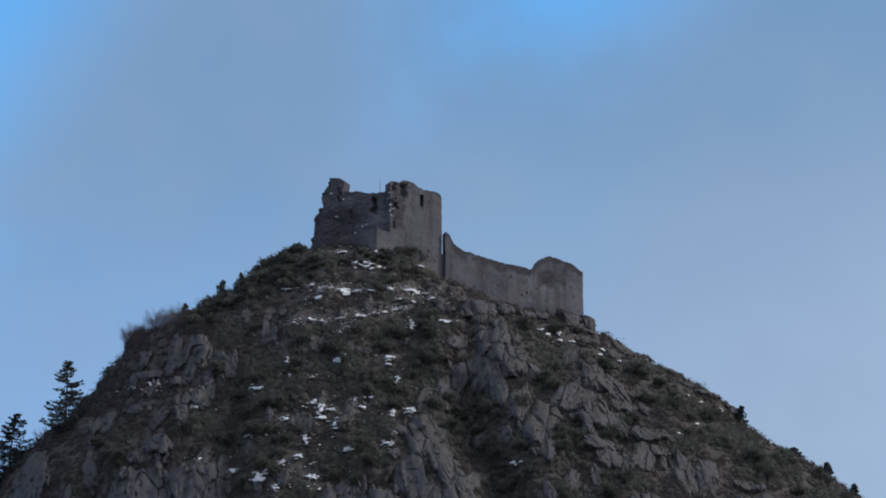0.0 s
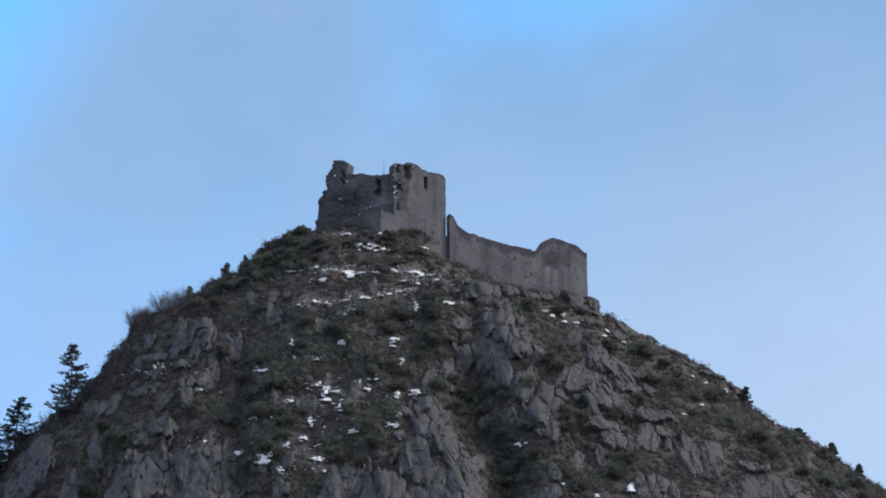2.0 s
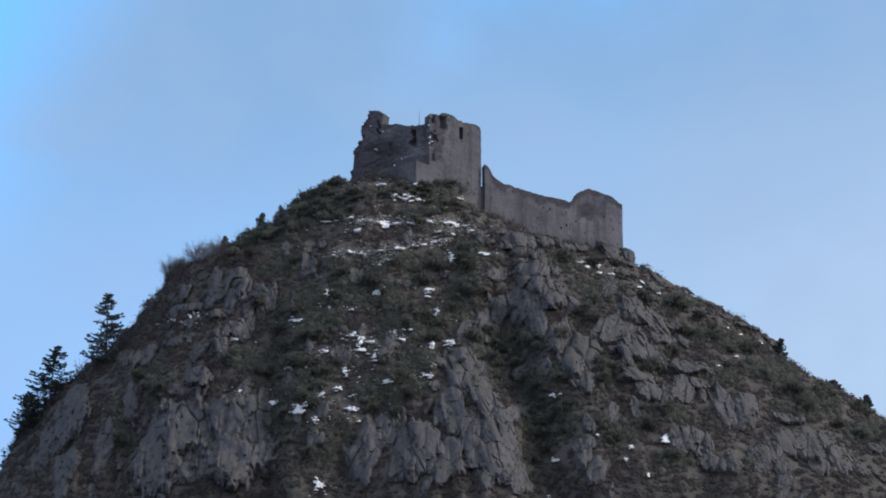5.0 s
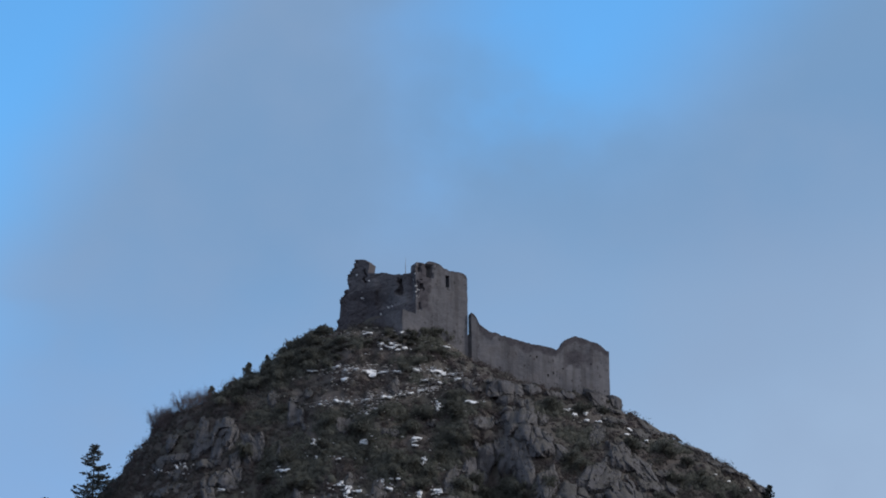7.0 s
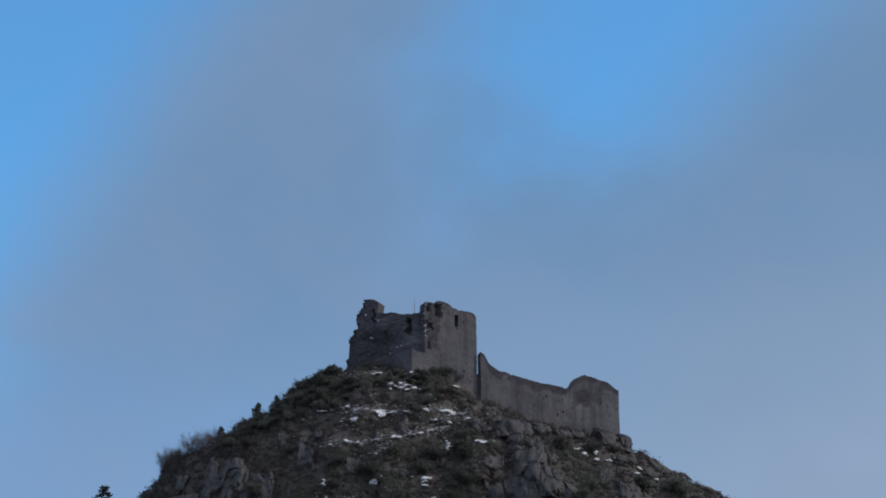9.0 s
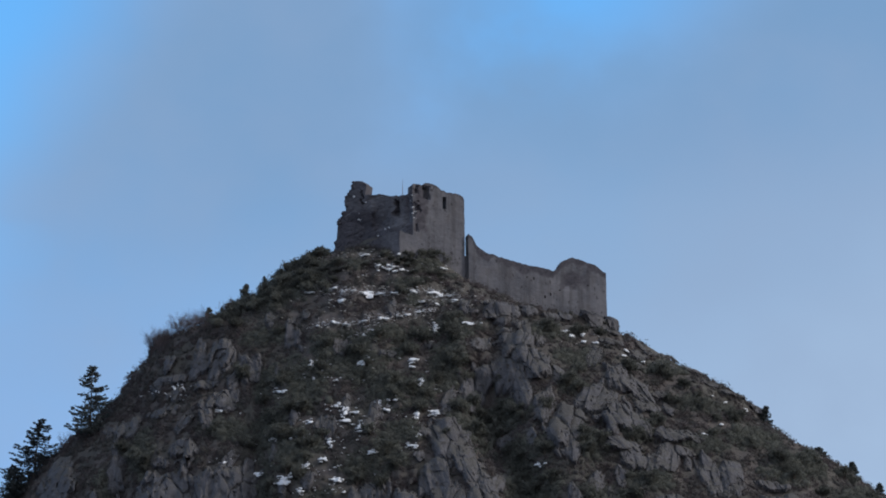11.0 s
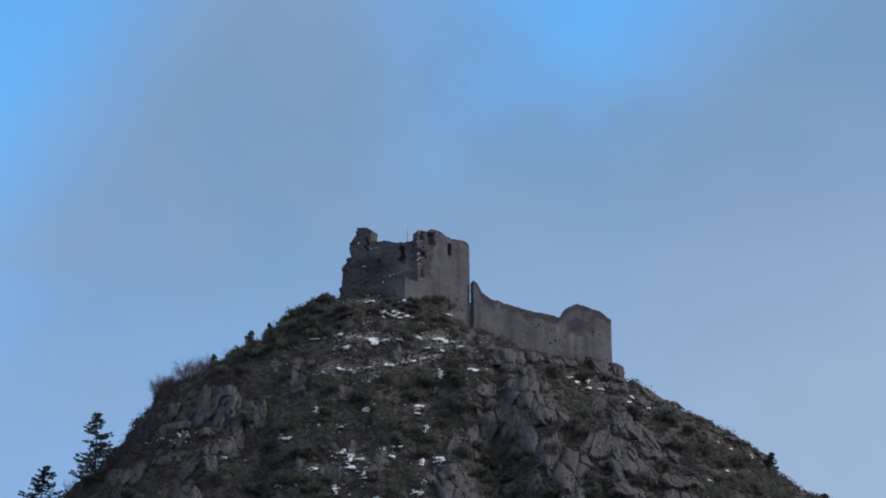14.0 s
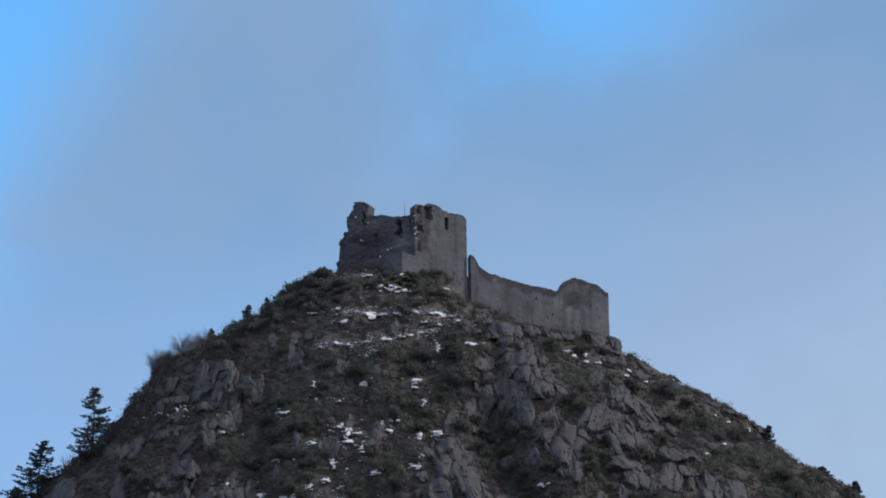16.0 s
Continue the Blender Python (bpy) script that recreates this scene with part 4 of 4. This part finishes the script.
# snow and other bright spots of the broken west wall, as small white bits
west_line = Vector((CORNER[0] - KEEP_WEST[0], CORNER[1] - KEEP_WEST[1], 0)).normalized()
bits_v, bits_f = [], []
lodge = np.random.default_rng(91)
for s_at, z_at in WALL_WHITE:
    for k in range(3):
        c = Vector((KEEP_WEST[0], KEEP_WEST[1], z_at)) + west_line * (s_at + lodge.normal(0, 0.12)) + Vector((west_line.y, -west_line.x, 0)) * lodge.uniform(-0.5, 0.35) + Vector((0, 0, lodge.normal(0, 0.18)))
        r = lodge.uniform(0.07, 0.2)
        o = len(bits_v)
        bits_v += [c + Vector(q) * r for q in ((-1.2, 0, 0), (1.1, 0, 0.1), (0, -1, 0), (0, 1, 0.1), (0, 0, 0.9), (0.1, 0, -0.8))]
        bits_f += [tuple(o + i for i in t) for t in ((0, 2, 4), (2, 1, 4), (1, 3, 4), (3, 0, 4), (2, 0, 5), (1, 2, 5), (3, 1, 5), (0, 3, 5))]
tagged(mesh_object("snow_bits", bits_v, bits_f, SNOW), "small bits of snow and bright spots between the broken stones", "snow", kind="stuff")

mast = thing("mast", MAST_AT, "thin grey metal mast standing on the keep", "mast")
v, f = tube([(0, 0, 0), (0, 0, 4.0), (0, 0, 7.6)], [0.09, 0.075, 0.05], 8)
mesh_object("pole", v, f, METAL, mast)
v, f = tube([(0, 0, 7.4), (0, 0, 8.9)], [0.035, 0.02], 6)
mesh_object("tip", v, f, METAL, mast)


# ---- trees and shrubs ----
TREES = [(-64.1, 106.8, 12.6, 4.6, 41, 0.2), (-74.0, 100.5, 10.4, 5.4, 42, 1.0), (-77.2, 95.0, 7.4, 3.8, 43, 0.4), (52.0, 109.5, 3.7, 1.2, 44, 0.3), (65.4, 99.9, 2.2, 0.8, 45, 0), (61.2, 103.9, 1.6, 1.4, 46, 0), (72.4, 96.4, 2.6, 0.8, 48, 0)]
JUNIPERS = [(-39.3, 134.1, 0.95), (-41.6, 132.5, 0.6), (-45.2, 129.8, 0.8), (-35.6, 136.6, 0.6), (-43.0, 131.2, 0.5)]
BUSHES = [(-9.8, 139.2, 1.1), (-7.8, 139.8, 1.3), (-5.9, 139.9, 1.3), (-3.9, 139.7, 1.1), (-2.3, 139.1, 0.9), (-11.0, 139.7, 0.9), (-25.5, 140.9, 1.2), (-26.8, 139.6, 1.2), (-14.3, 139.4, 0.9), (-39.6, 129.8, 1.3), (-41.4, 127.6, 1.2), (-37.7, 131.4, 1.2), (-42.9, 125.6, 1.1), (-36.4, 129.4, 1.3), (-39.4, 125.3, 1.2), (-33.6, 131.9, 1.2), (-32.2, 134.5, 1.1), (-25.5, 140.0, 1.3), (-28.1, 140.0, 1.1), (-30.0, 138.5, 1.1), (-22.8, 137.7, 0.8), (-3.0, 121.7, 1.5), (-2.1, 120.3, 1.4), (23.1, 124.0, 0.9), (57.2, 100.5, 1.1), (62.9, 97.4, 1.3), (64.3, 96.6, 1.2), (0.7, 107.4, 1.6), (-1.1, 106.2, 1.5), (2.6, 105.1, 1.5), (1.6, 101.6, 1.6), (16.6, 111.4, 1.7), (18.4, 110.2, 1.3), (12.7, 106.1, 1.3), (36.5, 113.1, 1.1), (33.7, 114.8, 1.1), (29.3, 102.9, 1.4), (31.3, 104.5, 1.3), (27.3, 101.5, 1.3), (-3.4, 100.5, 1.0)]
# the first two are added to darken the pale rock knob below the curtain wall
LOW_BUSHES = [(22.2, 128.6, 0.9), (23.6, 128.3, 0.9), (-13.0, 139.3, 0.9), (-11.0, 139.1, 1.0), (-9.6, 138.8, 1.0), (-14.4, 137.9, 0.8), (-26.9, 138.3, 1.3), (-24.3, 137.4, 1.3), (-22.3, 136.7, 1.1), (-20.8, 137.2, 0.8), (-25.8, 136.1, 1.3), (-22.7, 134.6, 1.2), (-27.7, 135.3, 1.3), (-24.7, 133.8, 1.2), (-15.4, 138.5, 0.7), (-12.0, 138.3, 0.9), (-10.0, 137.9, 1.0), (-8.1, 137.1, 1.0), (-6.3, 136.3, 0.9), (-4.6, 135.2, 0.8), (-9.0, 136.0, 1.0), (-7.0, 134.7, 1.0), (-22.9, 138.6, 0.8), (-17.9, 138.0, 0.8)]
SNOW_TOP = [(-13.2, 136.7, 2.95, 0.82), (-23.3, 124.6, 2.1, 0.35), (-17.4, 124.5, 1.15, 0.35), (-14.3, 125, 1.34, 0.35), (-16.7, 130.9, 1.94, 0.61), (-26.6, 132.2, 1.76, 0.31), (-5.5, 131.5, 2.34, 0.41), (-4.3, 131, 1.17, 0.51), (-5, 128.9, 0.58, 0.4), (-17.9, 139.7, 1.48, 0.41), (-11.5, 140.1, 1.38, 0.41), (-3.7, 137.8, 0.79, 0.31), (-21.5, 129.4, 0.77, 0.5), (-22.6, 132.3, 0.97, 0.3), (-25.8, 140.4, 0.79, 0.31), (-7.4, 129.2, 0.77, 0.3), (-15.9, 122.5, 0.67, 0.3), (-17.5, 121.7, 0.57, 0.3)]
SNOW_LEDGES = [(-11.7, 125.8, 0.86, 0.25), (-9.8, 126.2, 0.77, 0.22), (-7.9, 127, 0.96, 0.25), (-6.4, 127.6, 0.67, 0.25), (-21, 131.2, 0.87, 0.25), (-19.4, 131.4, 0.78, 0.25), (-14.8, 131, 1.07, 0.3), (-12.6, 131.1, 0.87, 0.25), (-8.9, 131.5, 0.87, 0.25), (-7, 132, 1.07, 0.25), (-2.9, 131.3, 0.88, 0.25), (-1.9, 129.8, 0.78, 0.25), (-25.1, 124, 0.76, 0.2), (-20.3, 124.1, 0.86, 0.2)]
SNOW_MIDDLE = [(0.6, 124, 0.96, 0.4), (-5.2, 123.3, 0.48, 0.9), (-9.3, 116.3, 1.22, 0.59), (-9.1, 114.9, 0.56, 0.29), (-7.7, 111.5, 0.47, 0.87), (-25.8, 116.2, 0.47, 0.59), (-25.5, 113, 0.56, 0.39), (-17.6, 115.6, 0.47, 0.39), (-30.7, 110.7, 0.84, 0.39), (-20, 106, 0.55, 1.15), (-20.9, 107.3, 0.74, 0.38), (-18.1, 105.6, 1.1, 0.29), (-19.6, 103.9, 0.46, 0.38), (-17.3, 102.7, 0.55, 0.85), (-25.6, 104.1, 0.55, 0.38), (-28.5, 101, 0.37, 0.29), (-22.2, 99.7, 0.36, 0.76), (-11.7, 108, 0.28, 0.58), (-14.5, 107.7, 0.55, 0.29), (-13.1, 106.1, 0.55, 0.29), (-21.6, 112.5, 0.37, 0.29)]
SNOW_LOW = [(-23.4, 96.4, 1.26, 0.47), (-15.1, 97.7, 0.81, 0.47), (-9, 98.7, 0.63, 0.47), (-7.4, 101, 0.45, 0.47), (-5.5, 105.7, 0.74, 0.48), (-8.2, 105.1, 0.46, 0.67), (-29, 92.8, 1.52, 1.4), (-33.7, 95.2, 0.9, 0.85), (-20.8, 92.6, 1.07, 0.56), (-26.5, 90.6, 0.71, 0.56), (-25.5, 79.2, 0.7, 0.91), (-52.6, 113.6, 0.57, 0.6), (-48.6, 113.3, 0.86, 0.4), (-49.1, 111.9, 0.76, 0.4), (-41, 107.8, 0.56, 0.29), (-39.1, 97.1, 0.36, 0.28), (-31.8, 101.5, 0.37, 0.38), (-25.8, 95.4, 0.54, 0.37), (-19.3, 90.6, 0.36, 0.28)]
SNOW_EAST = [(11.5, 95.7, 0.72, 0.47), (11.6, 83.8, 1.14, 0.55), (28.6, 87.2, 0.71, 0.74), (17.9, 87.7, 0.26, 0.23), (23.1, 85.5, 0.35, 0.28), (25.5, 80.6, 0.35, 0.45), (10.1, 76.8, 0.52, 0.72), (16.7, 123.9, 0.68, 0.3), (17.8, 122.9, 0.48, 0.3), (19.8, 123.5, 0.58, 0.3), (20.2, 122, 0.58, 0.3), (22.2, 121.9, 0.48, 0.3), (26.7, 119.2, 0.77, 0.3), (27.3, 120.7, 0.48, 0.3), (30.2, 118.5, 0.39, 0.25), (41.3, 112.2, 0.29, 0.25), (43.6, 111.2, 0.38, 0.3), (47.6, 110.9, 0.39, 0.3), (42, 105.6, 0.66, 0.2), (38.8, 103, 0.46, 0.19), (22.2, 83.2, 0.35, 0.27)]
def conifer(name, at, tall, spread, seed, wind=0.0, label="dark green conifer with drooping branches on the hillside"):
    rng = np.random.default_rng(seed)
    tree = thing(name, at, label, "tree", "conifers on the hill")
    bend = lambda h: wind * (h / tall) ** 2
    v, f = tube([(bend(h), 0, h) for h in np.linspace(-1.0, tall * 0.98, 8)], np.linspace(0.022 * tall, 0.02, 8), 7)
    mesh_object("trunk", v, f, BARK, tree)
    limbs_v, limbs_f, tips = [], [], []
    h = tall * 0.04
    while h < tall * 0.97:
        part = 1 - h / tall
        for q in range(rng.integers(3, 6)):
            a = rng.uniform(0, 2 * math.pi)
            reach = spread * (part ** 0.62) * rng.uniform(0.65, 1.25) + 0.2
            droop = -0.12 * reach + 0.1 * part
            pts = []
            for k in np.linspace(0, 1, 5):
                pts.append((bend(h) + math.cos(a) * reach * k + wind * 0.1 * k, math.sin(a) * reach * k, h + droop * math.sin(k * 2.2) * 1.4 + 0.16 * reach * k * k))
            lv, lf = tube(pts, np.linspace(0.05 * part + 0.02, 0.012, 5), 4)
            o = len(limbs_v)
            limbs_v += lv
            limbs_f += [tuple(i + o for i in face) for face in lf]
            count = int(10 + 20 * reach)
            for c in range(count):
                k = rng.uniform(0.15, 1.03)
                base = np.array([np.interp(k, np.linspace(0, 1, 5), [p[i] for p in pts]) for i in range(3)])
                w = 0.17 * reach * (1.1 - k) + 0.08
                tips.append(base + np.array([-math.sin(a), math.cos(a), 0]) * rng.normal(0, w) + np.array([0, 0, rng.normal(-0.06, 0.07)]))
        h += tall * rng.uniform(0.03, 0.055)
    mesh_object("branchwork", limbs_v, limbs_f, BARK, tree)
    v, q = leaf_quads(np.array(tips), 0.2, rng, 0.55)
    mesh_object("crown", v, q, NEEDLE, tree)
    return tree


def shrub_master(name, seed, label, mat, radius=1.0, tall=1.0, leaves=520, pointed=False):
    rng = np.random.default_rng(seed)
    bush = thing(name, (0, 0, -50), label, "shrub", "shrubs on the hillside")
    v, f = [], []
    for k in range(6):
        a, r = rng.uniform(0, 6.28), radius * rng.uniform(0.2, 0.6)
        lv, lf = tube([(0, 0, -0.6), (math.cos(a) * r * 0.4, math.sin(a) * r * 0.4, tall * 0.5), (math.cos(a) * r, math.sin(a) * r, tall * rng.uniform(0.9, 1.4))], [0.06, 0.045, 0.015], 5)
        o = len(v)
        v += lv
        f += [tuple(i + o for i in face) for face in lf]
    mesh_object("stem", v, f, BARK, bush)
    lobes = [(rng.normal(0, 0.42 * radius), rng.normal(0, 0.42 * radius), tall * rng.uniform(0.35, 1.25), radius * rng.uniform(0.32, 0.6)) for k in range(9)]
    if pointed:
        lobes = [(rng.normal(0, 0.08), rng.normal(0, 0.08), tall * k / 5.0, radius * (1.05 - k / 10.5) * 0.75) for k in range(10)]
    lobes = np.array(lobes)
    v, f = bushes_mesh(lobes[:, :3], lobes[:, 3] * 1.02, np.array([1, 1, 0.95]), leaves // len(lobes), 0.12, rng)
    mesh_object("crown", v, f, mat, bush, smooth=True)
    return bush


def bare_shrub_master(seed):
    rng = np.random.default_rng(seed)
    bush = thing("bare_shrub", (0, 0, -50), "leafless grey-brown shrub of thin twigs on the skyline", "shrub", "bare shrubs on the skyline")
    v, f = [], []

    def limb(p, d, length, r, level):
        nonlocal v, f
        mid = p + d * length * 0.5 + Vector(rng.normal(0, 0.05 * length, 3))
        end = p + d * length + Vector(rng.normal(0, 0.08 * length, 3))
        lv, lf = tube([p, mid, end], [r, r * 0.75, r * 0.45], 4)
        o = len(v)
        v += lv
        f += [tuple(i + o for i in face) for face in lf]
        if level:
            for k in range(rng.integers(3, 5)):
                nd = (d + Vector(rng.normal(0, 0.45, 3)) + Vector((0, 0, 0.15))).normalized()
                limb(mid.lerp(end, rng.uniform(0, 1)), nd, length * rng.uniform(0.5, 0.8), r * 0.55, level - 1)

    for k in range(7):
        a = rng.uniform(0, 6.28)
        limb(Vector((0, 0, -0.5)), Vector((math.cos(a) * 0.45, math.sin(a) * 0.45, 1)).normalized(), rng.uniform(1.1, 1.8), 0.032, 3)
    mesh_object("branchwork", v, f, TWIG, bush)
    return bush


def on_hill(x, z, sink=0.0):
    left, right = flanks(z)
    x = min(max(x, float(left) + 0.5), float(right) - 0.9)
    return Vector((x, float(smooth_hill_y(np.array(x), np.array(z))) + sink, z))


for x, z, tall, spread, seed, wind in TREES:
    conifer("conifer_tree", on_hill(x, z), tall, spread, seed, wind)

BOX = [shrub_master("evergreen_shrub", 10 + k, "dark green evergreen shrub growing among rocks", LEAF, 1.15, 1.0, 720) for k in range(4)]
JUNIPER = [shrub_master("juniper", 20 + k, "pointed dark green juniper on the skyline", LEAF, 1.15, 1.15, 640, True) for k in range(2)]
BARE = [bare_shrub_master(30 + k) for k in range(3)]
pick = np.random.default_rng(5)


def plant(kinds, x, z, size, tall=1.0):
    m = Matrix.LocRotScale(on_hill(x, z, -0.1), Euler((0, 0, pick.uniform(0, 6.28))), None)
    ob = copy_thing(kinds[pick.integers(len(kinds))], m)
    ob.scale = (size, size, size * tall)
    return ob


for x, z, size in JUNIPERS:
    plant(JUNIPER, x, z - 1.2, size * 2.1, 0.85)
for x, z, size in BUSHES:
    plant(BOX, x, z, size)
for x, z, size in LOW_BUSHES:
    plant(BOX, x, z - 0.5, size * 0.9, 0.55)
plant(BARE, TREES[1][0] + 5.6, TREES[1][1] + 4.2, 1.6)
for k in range(34):
    z = pick.triangular(119.0, 127.0, 129.8)
    x = float(flanks(z)[0]) + abs(pick.normal(0.4, 1.5))
    plant(BARE, x, z - 0.5, pick.uniform(1.0, 1.6) if z > 123 else pick.uniform(0.35, 0.65))

# the dense evergreen thicket below the keep's west end
for k in range(70):
    z = pick.uniform(127.5, 142.0)
    x = float(flanks(z)[0]) + abs(pick.normal(0, 6.0)) + 0.3
    if x < -26:
        plant(BOX, x, z - 0.6, pick.uniform(0.7, 1.35))

SNOW_SPOTS = np.array(SNOW_TOP + SNOW_LEDGES + SNOW_MIDDLE + SNOW_LOW + SNOW_EAST)
THICK_SHARE = np.array([w * h for x, z, w, h in THICKETS])
THICK_SHARE = THICK_SHARE / THICK_SHARE.sum()
placed = 0
while placed < 185:
    tx, tz, rx, rz = THICKETS[pick.choice(len(THICKETS), p=THICK_SHARE)]
    x, z = pick.normal(tx, rx * 0.6), pick.normal(tz, rz * 0.6)
    left, right = flanks(z)
    if not left + 1 < x < right - 6.0 or rockiness(np.array(x), np.array(z)) > 0.1:
        continue
    if np.min(np.hypot(SNOW_SPOTS[:, 0] - x, (SNOW_SPOTS[:, 1] - z - 0.8) * 0.8) - SNOW_SPOTS[:, 2]) < 0.6:
        continue
    plant(BOX, x, z - 0.5, pick.uniform(0.7, 1.6))
    placed += 1
for ob in BOX + JUNIPER + BARE:
    for o in (*ob.children_recursive, ob):
        bpy.data.objects.remove(o)


def scrub(name, count, seed, mat, label, lo, hi, leaf, thick=False, slim=1.0):
    """Low scrub all over the face, too much to count."""
    rng = np.random.default_rng(seed)
    tries = count * (16 if thick else 6)
    x, z = rng.uniform(-88, 78, tries), rng.uniform(70, 143, tries)
    left, right = flanks(z)
    ok = (x > left + 0.1) & (x < right - 0.1)
    ok &= rockiness(x, z) < rng.triangular(-0.1, 0.05, 0.5, len(x))
    ok &= (fbm(x / 7.0, z / 7.0, 3, seed) > rng.uniform(-0.6, 0.25, len(x))) | thick
    near = np.min(np.hypot(SNOW_SPOTS[:, 0, None] - x, SNOW_SPOTS[:, 1, None] - z) - SNOW_SPOTS[:, 2, None] * 0.9, axis=0)
    ok &= near > 0.4
    deep = in_thicket(x, z)
    ok &= (deep > rng.uniform(0.0, 0.4, len(x))) if thick else (deep < rng.uniform(0.0, 0.5, len(x)))
    r = rng.uniform(lo, hi, len(x))
    ok &= (x < right - 0.8 - 2.1 * r) | (z < 96)
    x, z, r = x[ok][:count], z[ok][:count], r[ok][:count]
    y = smooth_hill_y(x, z)
    v, q = bushes_mesh(np.stack([x, y + 0.15 * r, z + 0.2 * r], -1), r, np.array([1.0, 0.7, 1.0]), 37, leaf, rng, slim)
    return tagged(mesh_object(name, v, q, mat, smooth=True), label, "scrub", kind="stuff")


def tufts():
    """Small dry tufts rooted in the clefts of the crags."""
    rng = np.random.default_rng(64)
    at = np.concatenate(CLEFTS)
    r = rng.uniform(0.12, 0.45, len(at))
    p = rng.normal(0, 0.5, (len(at), 14, 3)) * r[:, None, None] + at[:, None] + np.array([0, -0.06, 0.05])
    v, q = leaf_quads(p.reshape(-1, 3), 0.13, rng)
    return tagged(mesh_object("tufts", v, q, SCRUB_GREEN), "small dark tufts growing in the clefts of the crags", "scrub", kind="stuff")


tufts()
scrub("green_scrub", 4600, 61, SCRUB_GREEN, "low dark green scrub covering the slope", 0.5, 1.4, 0.13)
scrub("dry_scrub", 5000, 62, SCRUB_BROWN, "dry brown heath and twigs on the slope", 0.35, 1.1, 0.22, False, 0.45)
scrub("evergreen_scrub", 5200, 63, LEAF, "dense dark evergreen undergrowth in the gullies", 0.5, 1.9, 0.14, True)


def chips(name, count, seed, mat, label, category, size, spots, spread, low=0.8):
    """Small broken pieces strewn round the given spots, too small to pick apart."""
    rng = np.random.default_rng(seed)
    around = spots[rng.integers(len(spots), size=count)]
    x = around[:, 0] + rng.normal(0, 1, count) * (around[:, 2] + spread)
    z = around[:, 1] + rng.normal(0, 1, count) * (around[:, 3] + 0.3 * spread)
    left, right = flanks(z)
    inside = (x > left + 1.5) & (x < right - 1.5) & (z < 141.5)
    x, z = x[inside], z[inside]
    count = len(x)
    y = smooth_hill_y(x, z) - 0.6
    s = size * rng.uniform(0.4, 1.5, count)
    shape = np.array([[-1, 0, 0], [1, 0.1, 0.1], [0, -0.8, 0.1], [0.1, 0.8, 0], [0, 0.1, 0.75], [0.1, 0, -0.6]])
    v = np.stack([x, y, z], -1)[:, None] + shape[None] * s[:, None, None] * rng.uniform(0.6, 1.4, (count, 6, 1)) * np.array([1.5, 1, low])
    tri = np.array([[0, 2, 4], [2, 1, 4], [1, 3, 4], [3, 0, 4], [2, 0, 5], [1, 2, 5], [3, 1, 5], [0, 3, 5]])
    f = (tri[None] + 6 * np.arange(count)[:, None, None]).reshape(-1, 3)
    return tagged(mesh_object(name, v.reshape(-1, 3), f, mat), label, category, kind="stuff")


TOP_SPOTS = np.array(SNOW_TOP + SNOW_LEDGES)
chips("snow_flecks", 900, 81, SNOW, "small flecks of snow among stones below the castle", "snow", 0.14, TOP_SPOTS, 0.6, 0.5)
chips("snow_crumbs", 300, 84, SNOW, "small flecks of snow caught in the scrub", "snow", 0.15, np.array(SNOW_MIDDLE + SNOW_LOW), 1.4)
chips("scree", 480, 82, SCREE, "pale broken stones strewn below the castle walls", "scree", 0.16, np.concatenate([TOP_SPOTS, TOP_SPOTS + np.array([4, -2, 3, 2]), np.array(SNOW_EAST)[7:12]]), 3.0)


# ---- old snow lying on ledges ----
def snow_patch(cx, cz, rx, rz, seed, broken):
    step = max(0.07, min(0.16, rx / 9))
    xs, zs = np.arange(cx - rx * 1.5, cx + rx * 1.5, step), np.arange(cz - rz * 1.6, cz + rz * 1.6, step * 0.8)
    x, z = np.meshgrid(xs, zs)
    r = np.hypot((x - cx) / rx, (z - cz) / rz)
    m = 0.8 - r + broken * fbm(x / 0.9, z / 0.3, 4, 700 + seed)
    y = smooth_hill_y(x, z) - 0.65 - np.clip(m, 0, 0.5) * 0.5
    keep = m > 0
    if keep.sum() < 6:
        return None
    front = np.stack([x, y, z], -1).reshape(-1, 3)
    back_side = front + np.array([0, 0.7, 0.05])
    faces = grid_faces(*x.shape)
    faces = faces[keep.ravel()[faces].all(1)]
    if not len(faces):
        return None
    edges = np.concatenate([faces[:, [k, (k + 1) % 4]] for k in range(4)])
    tally = {}
    for a, b in edges:
        tally[(min(a, b), max(a, b))] = tally.get((min(a, b), max(a, b)), 0) + 1
    rim = np.array([(a, b) for a, b in edges if tally[(min(a, b), max(a, b))] == 1])
    n = len(front)
    skirt = np.stack([rim[:, 1], rim[:, 0], rim[:, 0] + n, rim[:, 1] + n], 1)
    allf = np.concatenate([faces, skirt])
    return np.concatenate([front, back_side]), apart(allf)


for k, (cx, cz, rx, rz) in enumerate(SNOW_SPOTS):
    grown = (0.9 if k < len(SNOW_TOP) else 0.72) if k < len(TOP_SPOTS) else 1.25 if rx < 1.0 else 1.0
    made = snow_patch(cx, cz, max(rx * grown, 0.3), max(rz * grown, 0.24), k, 2.6 if k == 0 else 2.0 if k < len(TOP_SPOTS) else 1.5)
    for j, f in enumerate(made[1] if made else ()):
        if j > 0 and len(f) < 9:
            continue
        used, f = np.unique(f, return_inverse=True)
        tagged(mesh_object("snow_patch", made[0][used], f.reshape(-1, 4), SNOW, smooth=True), "patch of old white snow lying on the rocky slope", "snow patch", "snow patches")
